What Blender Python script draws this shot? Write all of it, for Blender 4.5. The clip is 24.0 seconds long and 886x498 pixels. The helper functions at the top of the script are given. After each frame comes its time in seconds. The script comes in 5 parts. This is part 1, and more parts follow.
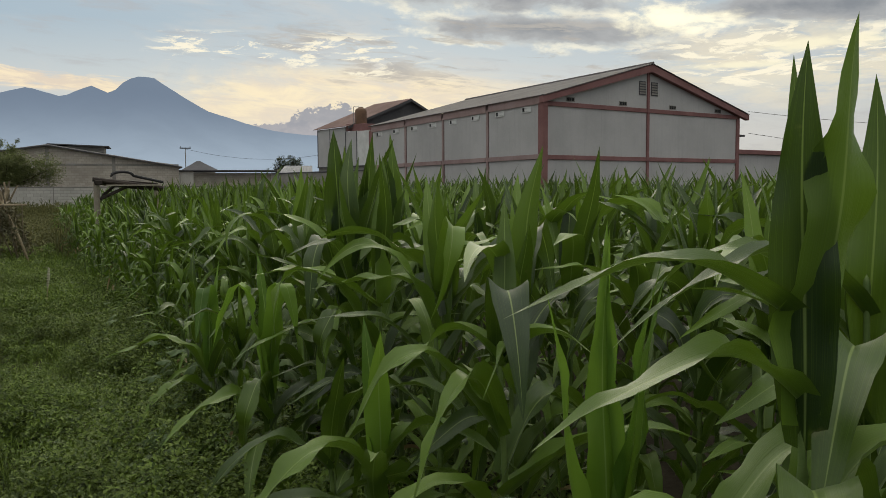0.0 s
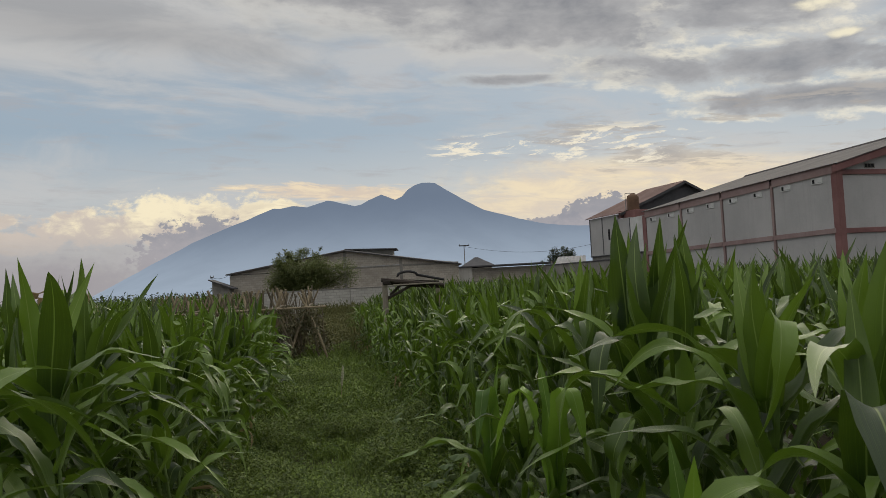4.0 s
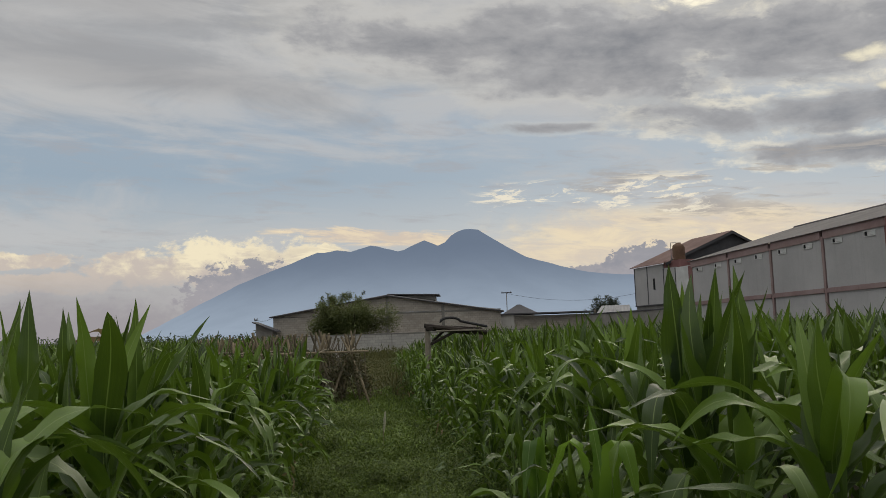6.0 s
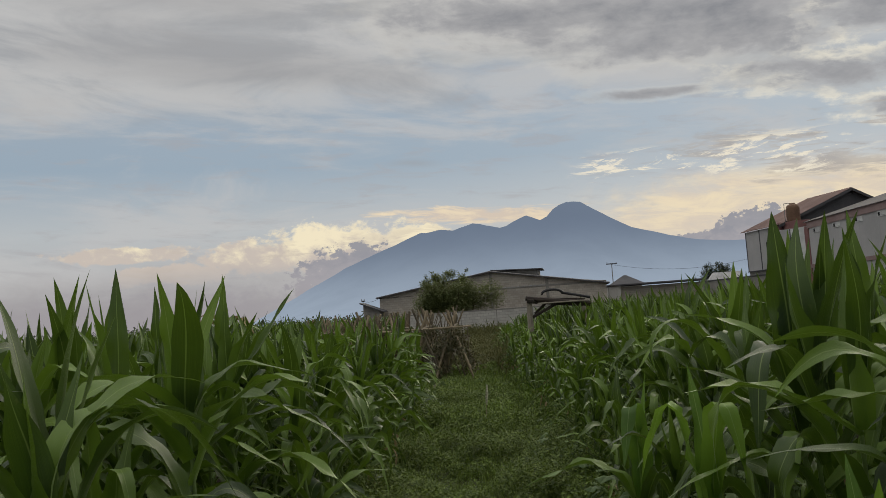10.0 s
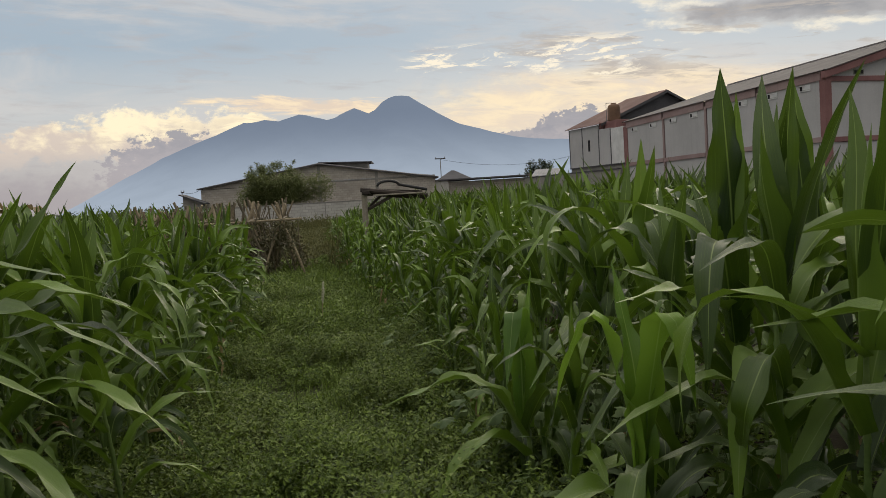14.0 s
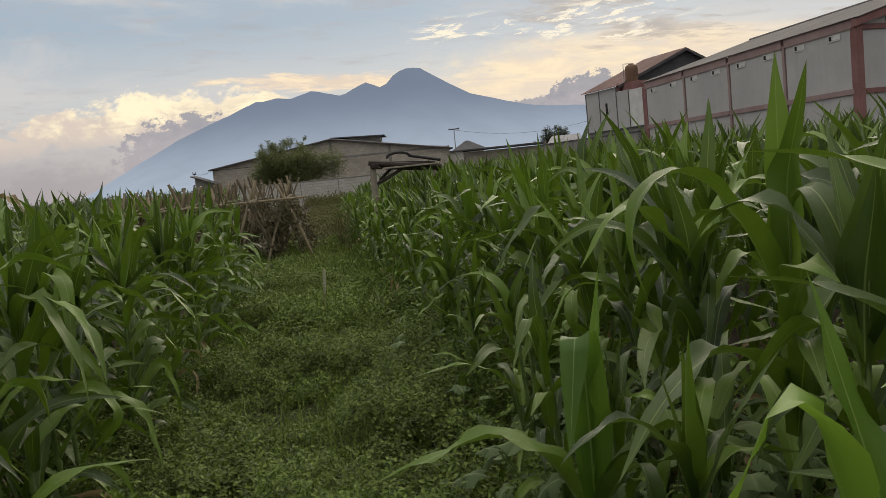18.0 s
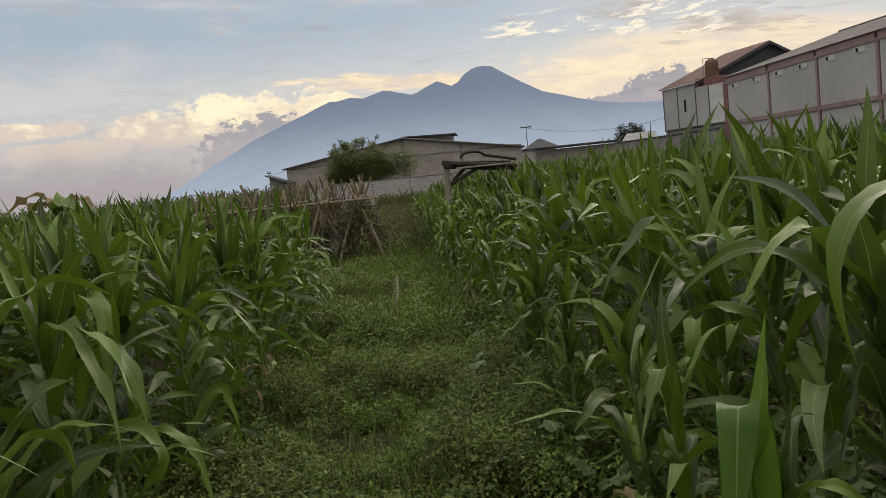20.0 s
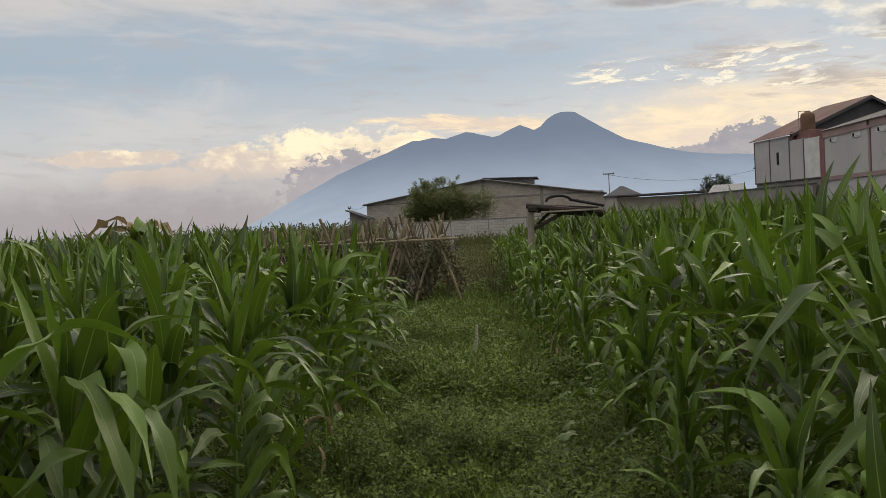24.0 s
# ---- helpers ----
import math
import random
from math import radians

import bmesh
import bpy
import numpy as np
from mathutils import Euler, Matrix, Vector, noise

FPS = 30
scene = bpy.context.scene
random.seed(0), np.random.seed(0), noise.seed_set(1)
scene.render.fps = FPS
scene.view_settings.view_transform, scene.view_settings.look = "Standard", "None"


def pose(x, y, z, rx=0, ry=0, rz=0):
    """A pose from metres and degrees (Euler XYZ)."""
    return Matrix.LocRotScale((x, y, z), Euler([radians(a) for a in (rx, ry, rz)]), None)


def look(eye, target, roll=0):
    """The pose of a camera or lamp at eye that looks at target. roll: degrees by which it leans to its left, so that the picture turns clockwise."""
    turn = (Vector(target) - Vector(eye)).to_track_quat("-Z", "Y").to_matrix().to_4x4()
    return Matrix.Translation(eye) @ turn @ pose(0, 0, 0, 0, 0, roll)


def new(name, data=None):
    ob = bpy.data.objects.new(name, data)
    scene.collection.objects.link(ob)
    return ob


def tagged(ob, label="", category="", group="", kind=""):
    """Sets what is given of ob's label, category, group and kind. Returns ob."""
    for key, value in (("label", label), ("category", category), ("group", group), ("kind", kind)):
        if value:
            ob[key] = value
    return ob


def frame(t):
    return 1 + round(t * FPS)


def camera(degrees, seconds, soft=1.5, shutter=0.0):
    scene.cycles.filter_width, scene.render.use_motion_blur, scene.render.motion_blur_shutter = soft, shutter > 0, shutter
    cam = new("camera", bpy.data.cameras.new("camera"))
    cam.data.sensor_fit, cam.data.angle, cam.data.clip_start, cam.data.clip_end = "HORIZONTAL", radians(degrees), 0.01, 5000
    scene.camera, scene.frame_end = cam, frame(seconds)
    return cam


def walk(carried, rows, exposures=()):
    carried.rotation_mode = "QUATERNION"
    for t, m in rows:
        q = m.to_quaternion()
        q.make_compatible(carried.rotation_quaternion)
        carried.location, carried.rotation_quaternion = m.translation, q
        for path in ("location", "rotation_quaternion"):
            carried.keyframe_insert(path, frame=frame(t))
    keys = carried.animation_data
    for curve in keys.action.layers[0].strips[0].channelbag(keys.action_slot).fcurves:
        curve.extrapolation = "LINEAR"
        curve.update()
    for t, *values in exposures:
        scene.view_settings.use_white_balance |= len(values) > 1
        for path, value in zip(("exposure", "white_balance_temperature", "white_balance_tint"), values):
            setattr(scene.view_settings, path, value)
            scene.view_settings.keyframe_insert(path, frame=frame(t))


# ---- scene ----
# camera and its walk: seconds, eye, target, roll
cam = camera(57.0, 24.0, soft=0.8)
PATH = [
    (0, (0.364, 0.977, 1.568), (1.035, 2.855, 1.414), -0.3),
    (0.5, (0.369, 1.027, 1.572), (0.808, 2.972, 1.417), -1.1),
    (1, (0.434, 1.154, 1.581), (0.765, 3.123, 1.466), -3.7),
    (1.5, (0.495, 1.268, 1.572), (0.748, 3.252, 1.577), -4.4),
    (2, (0.475, 1.325, 1.569), (0.674, 3.315, 1.586), -4.7),
    (2.5, (0.401, 1.321, 1.586), (0.559, 3.314, 1.598), -4.1),
    (4.5, (0.392, 1.341, 1.577), (0.382, 3.337, 1.701), -3.2),
    (5, (0.38, 1.343, 1.575), (0.347, 3.337, 1.732), -3.2),
    (5.5, (0.373, 1.342, 1.577), (0.33, 3.334, 1.754), -2.8),
    (6, (0.361, 1.343, 1.584), (0.29, 3.331, 1.787), -2.0),
    (6.5, (0.387, 1.347, 1.589), (0.304, 3.334, 1.801), -2.0),
    (7, (0.394, 1.351, 1.583), (0.306, 3.337, 1.798), -2.3),
    (7.5, (0.405, 1.356, 1.578), (0.286, 3.341, 1.788), -2.2),
    (8, (0.414, 1.37, 1.574), (0.263, 3.354, 1.777), -1.9),
    (8.5, (0.433, 1.378, 1.562), (0.232, 3.359, 1.759), -2.1),
    (9, (0.458, 1.372, 1.551), (0.166, 3.341, 1.746), -2.9),
    (9.5, (0.461, 1.416, 1.54), (0.125, 3.378, 1.733), -4.5),
    (11.5, (0.317, 1.882, 1.502), (0.071, 3.866, 1.522), -1.7),
    (12, (0.411, 1.974, 1.502), (0.182, 3.961, 1.513), -2.8),
    (12.5, (0.419, 2.033, 1.482), (0.287, 4.027, 1.413), -4.8),
    (13, (0.34, 2.137, 1.494), (0.266, 4.133, 1.392), -3.8),
    (13.5, (0.249, 2.245, 1.508), (0.303, 4.24, 1.39), -3.6),
    (14, (0.224, 2.367, 1.497), (0.301, 4.362, 1.37), -3.5),
    (14.5, (0.274, 2.626, 1.482), (0.317, 4.623, 1.382), -4.3),
    (15, (0.307, 2.767, 1.469), (0.331, 4.765, 1.374), -5.3),
    (15.5, (0.235, 2.938, 1.464), (0.26, 4.935, 1.357), -5.5),
    (16, (0.125, 3.094, 1.472), (0.168, 5.09, 1.348), -5.4),
    (16.5, (0.098, 3.189, 1.462), (0.161, 5.181, 1.299), -4.5),
    (17, (0.162, 3.389, 1.446), (0.224, 5.379, 1.263), -4.3),
    (17.5, (0.265, 3.557, 1.47), (0.328, 5.546, 1.276), -5.2),
    (18, (0.277, 3.604, 1.477), (0.305, 5.595, 1.285), -5.8),
    (18.5, (0.199, 3.787, 1.48), (0.168, 5.777, 1.29), -5.7),
    (19, (0.123, 4.019, 1.497), (0.022, 6.007, 1.311), -6.0),
    (19.5, (0.157, 4.096, 1.512), (0.038, 6.085, 1.33), -5.7),
    (21.5, (0.26, 4.182, 1.502), (0.042, 6.163, 1.335), -7.4),
    (22, (0.253, 4.23, 1.492), (0.1, 6.213, 1.279), -6.6),
    (22.5, (0.175, 4.393, 1.483), (0.042, 6.375, 1.253), -5.5),
    (23, (0.073, 4.531, 1.513), (-0.135, 6.511, 1.32), -4.1),
    (23.5, (0.057, 4.596, 1.517), (-0.211, 6.574, 1.384), -2.9),
    (24, (0.067, 4.647, 1.523), (-0.251, 6.621, 1.459), -3.1),
]
walk(cam, [(t, look(eye, aim, roll)) for t, eye, aim, roll in PATH],
     [(0.0, 0.02, 6950, 5), (2.5, -0.05, 6950, 7), (5.0, -0.24, 6850, 8), (9.5, -0.26, 6850, 8), (13.0, 0.0, 7100, 9), (24.0, 0.05, 7150, 10)])

# ---- node helper ----
class Nodes:
    """Short calls for building a node tree."""

    def __init__(self, tree):
        self.tree = tree
        tree.nodes.clear()

    def add(self, kind):
        return self.tree.nodes.new(kind)

    def put(self, socket, value):
        if isinstance(value, bpy.types.NodeSocket):
            self.tree.links.new(value, socket)
        elif value is not None:
            socket.default_value = value

    def math(self, op, a, b=0.0, c=None, clamp=False):
        node = self.add("ShaderNodeMath")
        node.operation, node.use_clamp = op, clamp
        self.put(node.inputs[0], a)
        self.put(node.inputs[1], b)
        if c is not None:
            self.put(node.inputs[2], c)
        return node.outputs[0]

    def mix(self, factor, a, b, blend="MIX"):
        node = self.add("ShaderNodeMix")
        node.data_type, node.blend_type, node.clamp_factor = "RGBA", blend, True
        self.put(node.inputs[0], factor)
        self.put(node.inputs[6], a if isinstance(a, bpy.types.NodeSocket) else (*a, 1))
        self.put(node.inputs[7], b if isinstance(b, bpy.types.NodeSocket) else (*b, 1))
        return node.outputs[2]

    def noise(self, vector, scale, detail=4.0, rough=0.55, warp=0.0):
        node = self.add("ShaderNodeTexNoise")
        self.put(node.inputs["Vector"], vector)
        node.inputs["Scale"].default_value = scale
        node.inputs["Detail"].default_value = detail
        node.inputs["Roughness"].default_value = rough
        node.inputs["Distortion"].default_value = warp
        return node.outputs["Fac"]

    def step(self, value, low, high):
        node = self.add("ShaderNodeMapRange")
        node.interpolation_type = "SMOOTHSTEP"
        self.put(node.inputs[0], value)
        self.put(node.inputs[1], low)
        self.put(node.inputs[2], high)
        return node.outputs[0]

    def ramp(self, value, stops):
        node = self.add("ShaderNodeValToRGB")
        self.put(node.inputs[0], value)
        band = node.color_ramp
        while len(band.elements) < len(stops):
            band.elements.new(0.5)
        for element, (at, colour) in zip(band.elements, stops):
            element.position = at
            element.color = (*colour, 1)
        return node.outputs[0]

    def vector(self, x, y, z=0.0):
        node = self.add("ShaderNodeCombineXYZ")
        for socket, value in zip(node.inputs, (x, y, z)):
            self.put(socket, value)
        return node.outputs[0]

    def bump(self, height, strength=0.3, distance=0.02):
        node = self.add("ShaderNodeBump")
        node.inputs["Strength"].default_value = strength
        node.inputs["Distance"].default_value = distance
        self.put(node.inputs["Height"], height)
        return node.outputs[0]


def srgb(r, g, b):
    """Linear colour from 8-bit values."""
    return tuple(((v / 255 + 0.055) / 1.055) ** 2.4 if v > 10 else v / 255 / 12.92 for v in (r, g, b))


# ---- sky, sun ----
SUN_AZIMUTH, SUN_HEIGHT = radians(17), radians(24)


def cloud_blob(n, az, el, at, size, noise_value, rag=0.9):
    """A ragged cloud mask round a direction, in degrees."""
    dx = n.math("DIVIDE", n.math("SUBTRACT", az, at[0]), size[0])
    dy = n.math("DIVIDE", n.math("SUBTRACT", el, at[1]), size[1])
    far = n.math("SQRT", n.math("ADD", n.math("MULTIPLY", dx, dx), n.math("MULTIPLY", dy, dy)))
    return n.math("SUBTRACT", n.math("ADD", 1.0, n.math("MULTIPLY", n.math("SUBTRACT", noise_value, 0.5), rag * 2)), far)


def make_sky():
    world = bpy.data.worlds.new("evening_sky")
    world.use_nodes = True
    scene.world = world
    n = Nodes(world.node_tree)
    way = n.add("ShaderNodeTexCoord").outputs["Generated"]
    split = n.add("ShaderNodeSeparateXYZ")
    n.put(split.inputs[0], way)
    x, y, z = split.outputs
    az = n.math("MULTIPLY", n.math("ARCTAN2", x, y), 57.2958)
    el = n.math("MULTIPLY", n.math("ARCSINE", z), 57.2958)
    lean = n.math("ADD", el, n.math("MULTIPLY", az, 0.06))
    flat = n.vector(n.math("MULTIPLY", az, 0.05), n.math("MULTIPLY", lean, 0.2), 3.1)
    wide = n.vector(n.math("MULTIPLY", az, 0.035), n.math("MULTIPLY", lean, 0.11), 7.7)
    puff = n.vector(n.math("MULTIPLY", az, 0.16), n.math("MULTIPLY", el, 0.24), 1.3)
    streak_noise = n.noise(flat, 1.5, 8, 0.62, 0.5)
    wide_noise = n.noise(wide, 1.7, 8, 0.6, 0.5)
    puff_noise = n.noise(puff, 2.2, 8, 0.62, 0.3)
    fine_noise = n.noise(flat, 4.2, 7, 0.65, 0.6)
    thin_noise = n.noise(n.vector(n.math("MULTIPLY", az, 0.1), n.math("MULTIPLY", lean, 0.55), 5.5), 2.4, 7, 0.62, 0.5)
    height = n.math("DIVIDE", el, 40.0, clamp=True)
    clear = n.ramp(height, [(0.0, srgb(172, 175, 186)), (0.09, srgb(192, 191, 197)), (0.17, srgb(196, 202, 210)),
                            (0.27, srgb(164, 183, 203)), (0.4, srgb(172, 187, 205)), (0.55, srgb(186, 191, 201)), (1.0, srgb(190, 190, 190))])
    air = n.add("ShaderNodeTexSky")
    air.sky_type, air.sun_disc, air.sun_elevation, air.sun_rotation = "NISHITA", False, SUN_HEIGHT, SUN_AZIMUTH
    air.altitude, air.dust_density = 1500, 2.0
    dim = n.mix(1.0, air.outputs[0], (0.09, 0.09, 0.09), "MULTIPLY")
    colour = n.mix(0.12, clear, dim)
    # pale veils in streaks
    colour = n.mix(n.math("MULTIPLY", n.step(streak_noise, 0.44, 0.66), 0.6), colour, srgb(206, 207, 212))
    colour = n.mix(n.math("MULTIPLY", n.step(thin_noise, 0.5, 0.72), 0.45), colour, srgb(180, 179, 186))
    # soft grey sheets higher up
    high = n.step(el, 11.0, 19.0)
    soft_noise = n.noise(wide, 1.1, 6, 0.55, 0.4)
    sheet = n.step(n.math("ADD", soft_noise, n.math("MULTIPLY", high, 0.3)), 0.55, 0.85)
    colour = n.mix(n.math("MULTIPLY", sheet, 0.8), colour, n.mix(n.step(streak_noise, 0.36, 0.62), srgb(172, 174, 180), srgb(202, 203, 207)))
    # heavy broken cloud towards the sun: one density with pale edges
    lump = n.vector(n.math("MULTIPLY", az, 0.075), n.math("MULTIPLY", lean, 0.17), 9.4)
    lump_noise = n.noise(lump, 1.5, 9, 0.58, 0.2)
    grain_noise = n.noise(lump, 5.0, 8, 0.62, 0.25)
    billow = n.math("ADD", n.math("MULTIPLY", n.math("SUBTRACT", lump_noise, 0.5), 2.6), n.math("MULTIPLY", n.math("SUBTRACT", grain_noise, 0.5), 0.8))
    density = None
    for at, size in (((9.0, 19.0), (19.0, 3.2)), ((22.0, 17.6), (12.0, 3.0)), ((24.0, 13.0), (13.5, 1.7)), ((6.0, 13.9), (4.0, 0.5)), ((42.0, 18.5), (16.0, 5.5)), ((27.0, 10.6), (9.0, 1.2)), ((43.0, 11.2), (9.0, 1.0)), ((-4.0, 20.2), (8.0, 1.6)), ((36.0, 13.8), (11.0, 1.8))):
        dx = n.math("DIVIDE", n.math("SUBTRACT", az, at[0]), size[0])
        dy = n.math("DIVIDE", n.math("SUBTRACT", n.math("ADD", el, n.math("MULTIPLY", n.math("SUBTRACT", az, at[0]), 0.05)), at[1]), size[1])
        far = n.math("SQRT", n.math("ADD", n.math("MULTIPLY", dx, dx), n.math("MULTIPLY", dy, dy)))
        body = n.math("SUBTRACT", 1.0, far)
        density = body if density is None else n.math("MAXIMUM", density, body)
    density = n.math("ADD", n.math("MAXIMUM", density, -1.5), billow)
    shade = n.mix(n.step(n.math("ADD", density, n.math("MULTIPLY", grain_noise, 0.8)), 0.5, 1.9), srgb(178, 179, 185), srgb(130, 134, 145))
    rim = n.math("MULTIPLY", n.step(density, -0.3, 0.02), n.math("SUBTRACT", 1.0, n.step(density, 0.05, 0.4)))
    sunward = n.math("MULTIPLY", n.step(az, 4.0, 18.0), n.step(grain_noise, 0.42, 0.62))
    colour = n.mix(n.math("MULTIPLY", n.step(density, -0.1, 0.5), 0.92), colour, shade)
    colour = n.mix(n.math("MULTIPLY", rim, n.math("ADD", 0.12, n.math("MULTIPLY", sunward, 0.62))), colour, srgb(250, 245, 232))
    # broad dim sheets away from the sun
    for at, size in (((-21.0, 17.6), (16.0, 1.7)), ((-30.0, 22.0), (14.0, 1.8)), ((-11.0, 10.7), (3.2, 0.55)), ((-6.0, 9.6), (4.0, 0.5))):
        far_sheet = n.step(cloud_blob(n, az, lean, (at[0], at[1] + 0.06 * at[0]), size, soft_noise if size[1] > 1 else streak_noise, 1.6), 0.0, 1.2)
        colour = n.mix(n.math("MULTIPLY", far_sheet, 0.6), colour, srgb(168, 169, 175))
    # warm light low in the sky round the peak
    bar_noise = n.noise(n.vector(n.math("MULTIPLY", az, 0.1), n.math("MULTIPLY", lean, 0.6), 2.2), 2.0, 8, 0.62, 0.5)
    glow = n.math("MULTIPLY", n.step(cloud_blob(n, az, el, (11.0, 6.0), (17.0, 2.7), streak_noise, 0.8), 0.0, 0.6), n.step(n.math("ADD", streak_noise, n.math("MULTIPLY", fine_noise, 0.5)), 0.42, 0.78))
    colour = n.mix(n.math("MULTIPLY", glow, 0.95), colour, n.mix(n.step(fine_noise, 0.38, 0.66), srgb(232, 219, 205), srgb(252, 236, 208)))
    south = n.math("MULTIPLY", n.step(cloud_blob(n, az, el, (44.0, 7.6), (13.0, 3.2), streak_noise, 0.8), 0.0, 0.6), n.step(n.math("ADD", bar_noise, n.math("MULTIPLY", fine_noise, 0.5)), 0.6, 0.8))
    colour = n.mix(n.math("MULTIPLY", south, 0.5), colour, srgb(250, 234, 204))
    tail = n.math("MULTIPLY", n.step(cloud_blob(n, az, lean, (-6.5, 6.4), (8.5, 0.85), thin_noise, 1.3), 0.05, 0.6), 0.9)
    colour = n.mix(tail, colour, n.mix(n.step(thin_noise, 0.42, 0.62), srgb(228, 212, 198), srgb(252, 234, 206)))
    # grey bars across the warm light
    bars = n.math("MULTIPLY", n.step(cloud_blob(n, az, el, (20.0, 9.0), (18.0, 3.0), bar_noise, 0.6), 0.0, 0.6), n.step(bar_noise, 0.5, 0.62))
    colour = n.mix(n.math("MULTIPLY", bars, 0.72), colour, n.mix(n.step(fine_noise, 0.4, 0.6), srgb(176, 172, 172), srgb(196, 190, 186)))
    # thin bright wisps
    hair_noise = n.noise(n.vector(n.math("MULTIPLY", az, 0.32), n.math("MULTIPLY", n.math("SUBTRACT", el, n.math("MULTIPLY", az, 0.03)), 1.5), 5.5), 1.0, 9, 0.66, 0.6)
    for at, size in (((4.5, 9.2), (5.5, 1.3)), ((13.5, 8.8), (6.5, 1.8)), ((41.0, 8.2), (10.0, 2.6))):
        spread = n.step(cloud_blob(n, az, el, at, size, thin_noise, 0.5), 0.0, 0.5)
        hair = n.math("MULTIPLY", spread, n.step(hair_noise, 0.5, 0.58))
        colour = n.mix(n.math("MULTIPLY", hair, 0.9), colour, srgb(255, 247, 230))
    # lit cloud bank left of the peak, its base lost in haze
    bank_puff = n.math("ADD", n.math("MULTIPLY", n.math("SUBTRACT", puff_noise, 0.5), 1.5), n.math("MULTIPLY", n.math("SUBTRACT", n.noise(puff, 7.0, 7, 0.62, 0.2), 0.5), 0.7))
    bank_body = None
    for at, size in (((-16.5, 5.2), (6.2, 2.3)), ((-22.5, 4.8), (4.6, 1.5)), ((-11.5, 5.4), (4.0, 1.1)), ((-31.0, 5.3), (6.0, 0.7)), ((-28.0, 3.9), (5.0, 0.9))):
        body = n.math("ADD", cloud_blob(n, az, el, at, size, 0.5, 0.0), bank_puff)
        bank_body = body if bank_body is None else n.math("MAXIMUM", bank_body, body)
    bank = n.math("MULTIPLY", n.step(bank_body, 0.12, 0.36), n.step(el, 2.2, 4.6))
    lit = n.step(n.math("ADD", n.math("ADD", n.noise(puff, 3.4, 8, 0.62, 0.3), n.math("MULTIPLY", n.math("SUBTRACT", el, 5.6), 0.12)), n.math("MULTIPLY", n.step(az, -27.0, -17.0), 0.14)), 0.42, 0.72)
    colour = n.mix(n.math("MULTIPLY", bank, 0.92), colour, n.mix(lit, srgb(214, 203, 197), tuple(1.06 * v for v in srgb(255, 243, 214))))
    streak_bank = n.math("MULTIPLY", n.step(bank_body, 0.1, 0.6), n.step(bar_noise, 0.52, 0.62))
    colour = n.mix(n.math("MULTIPLY", streak_bank, 0.4), colour, srgb(206, 196, 188))
    # gaps where the sun comes through
    for at, size, power in (((17.0, 22.0), (4.5, 1.7), 1.35), ((34.8, 10.7), (4.8, 1.1), 1.2), ((26.8, 16.3), (1.9, 0.6), 1.0), ((28.0, 14.2), (1.6, 0.35), 1.0), ((39.5, 7.7), (5.0, 0.35), 0.95), ((44.0, 8.8), (5.0, 0.6), 0.95)):
        gap = n.step(n.math("ADD", cloud_blob(n, az, el, at, size, 0.5, 0.0), n.math("MULTIPLY", n.math("SUBTRACT", grain_noise, 0.5), 2.0)), 0.0, 0.8)
        colour = n.mix(n.math("MULTIPLY", gap, 0.92), colour, tuple(power * v for v in srgb(255, 248, 226)))
    # heaped clouds low in the distance
    heap_noise = n.noise(puff, 6.0, 8, 0.64, 0.15)
    for at, size, soft in (((-15.4, 2.8), (5.2, 2.7), 0.14), ((11.8, 3.7), (3.4, 2.2), 0.08), ((8.8, 3.4), (3.2, 1.2), 0.1), ((-24.0, 0.8), (8.0, 2.6), 0.6), ((-34.0, 0.6), (9.0, 2.8), 0.6)):
        heap = n.step(cloud_blob(n, az, el, at, size, heap_noise, 0.85), 0.1, 0.1 + soft)
        lift = n.step(n.math("ADD", el, n.math("MULTIPLY", n.math("SUBTRACT", heap_noise, 0.5), 5.0)), 2.6, 5.4)
        colour = n.mix(n.math("MULTIPLY", heap, 0.95 if soft < 0.5 else 0.75), colour, n.mix(lift, srgb(176, 174, 184), srgb(157, 159, 172)))
    haze = n.math("MULTIPLY", n.math("SUBTRACT", 1.0, n.step(n.math("ADD", el, n.math("MULTIPLY", puff_noise, 3.0)), 2.6, 6.4)), n.math("SUBTRACT", 1.0, n.step(az, -26.0, -12.0)))
    colour = n.mix(n.math("MULTIPLY", haze, 0.85), colour, srgb(166, 162, 170))
    # brighter towards the zenith, as a thin overcast is
    zenith = n.math("ADD", 1.0, n.math("MULTIPLY", n.step(el, 27.0, 60.0), 1.45))
    bright = n.add("ShaderNodeVectorMath")
    bright.operation = "SCALE"
    n.put(bright.inputs[0], colour)
    n.put(bright.inputs[3], zenith)
    colour = bright.outputs[0]
    # and dimmer away from the evening sun
    away = n.math("SUBTRACT", 1.0, n.math("MULTIPLY", n.step(n.math("MULTIPLY", y, -1.0), 0.0, 0.9), 0.12))
    dusk = n.add("ShaderNodeVectorMath")
    dusk.operation = "SCALE"
    n.put(dusk.inputs[0], colour)
    n.put(dusk.inputs[3], away)
    colour = dusk.outputs[0]
    back = n.add("ShaderNodeBackground")
    n.put(back.inputs[0], colour)
    back.inputs[1].default_value = 1.0
    n.put(n.add("ShaderNodeOutputWorld").inputs[0], back.outputs[0])


make_sky()
sun = new("sun", bpy.data.lights.new("sun", "SUN"))
sun.data.energy, sun.data.angle, sun.data.color = 1.3, radians(40), (1.0, 0.93, 0.8)
sun.matrix_world = look((math.sin(SUN_AZIMUTH) * 60, math.cos(SUN_AZIMUTH) * 60, 60 * math.tan(SUN_HEIGHT)), (0, 0, 0))
scene.view_settings.exposure = 0.0


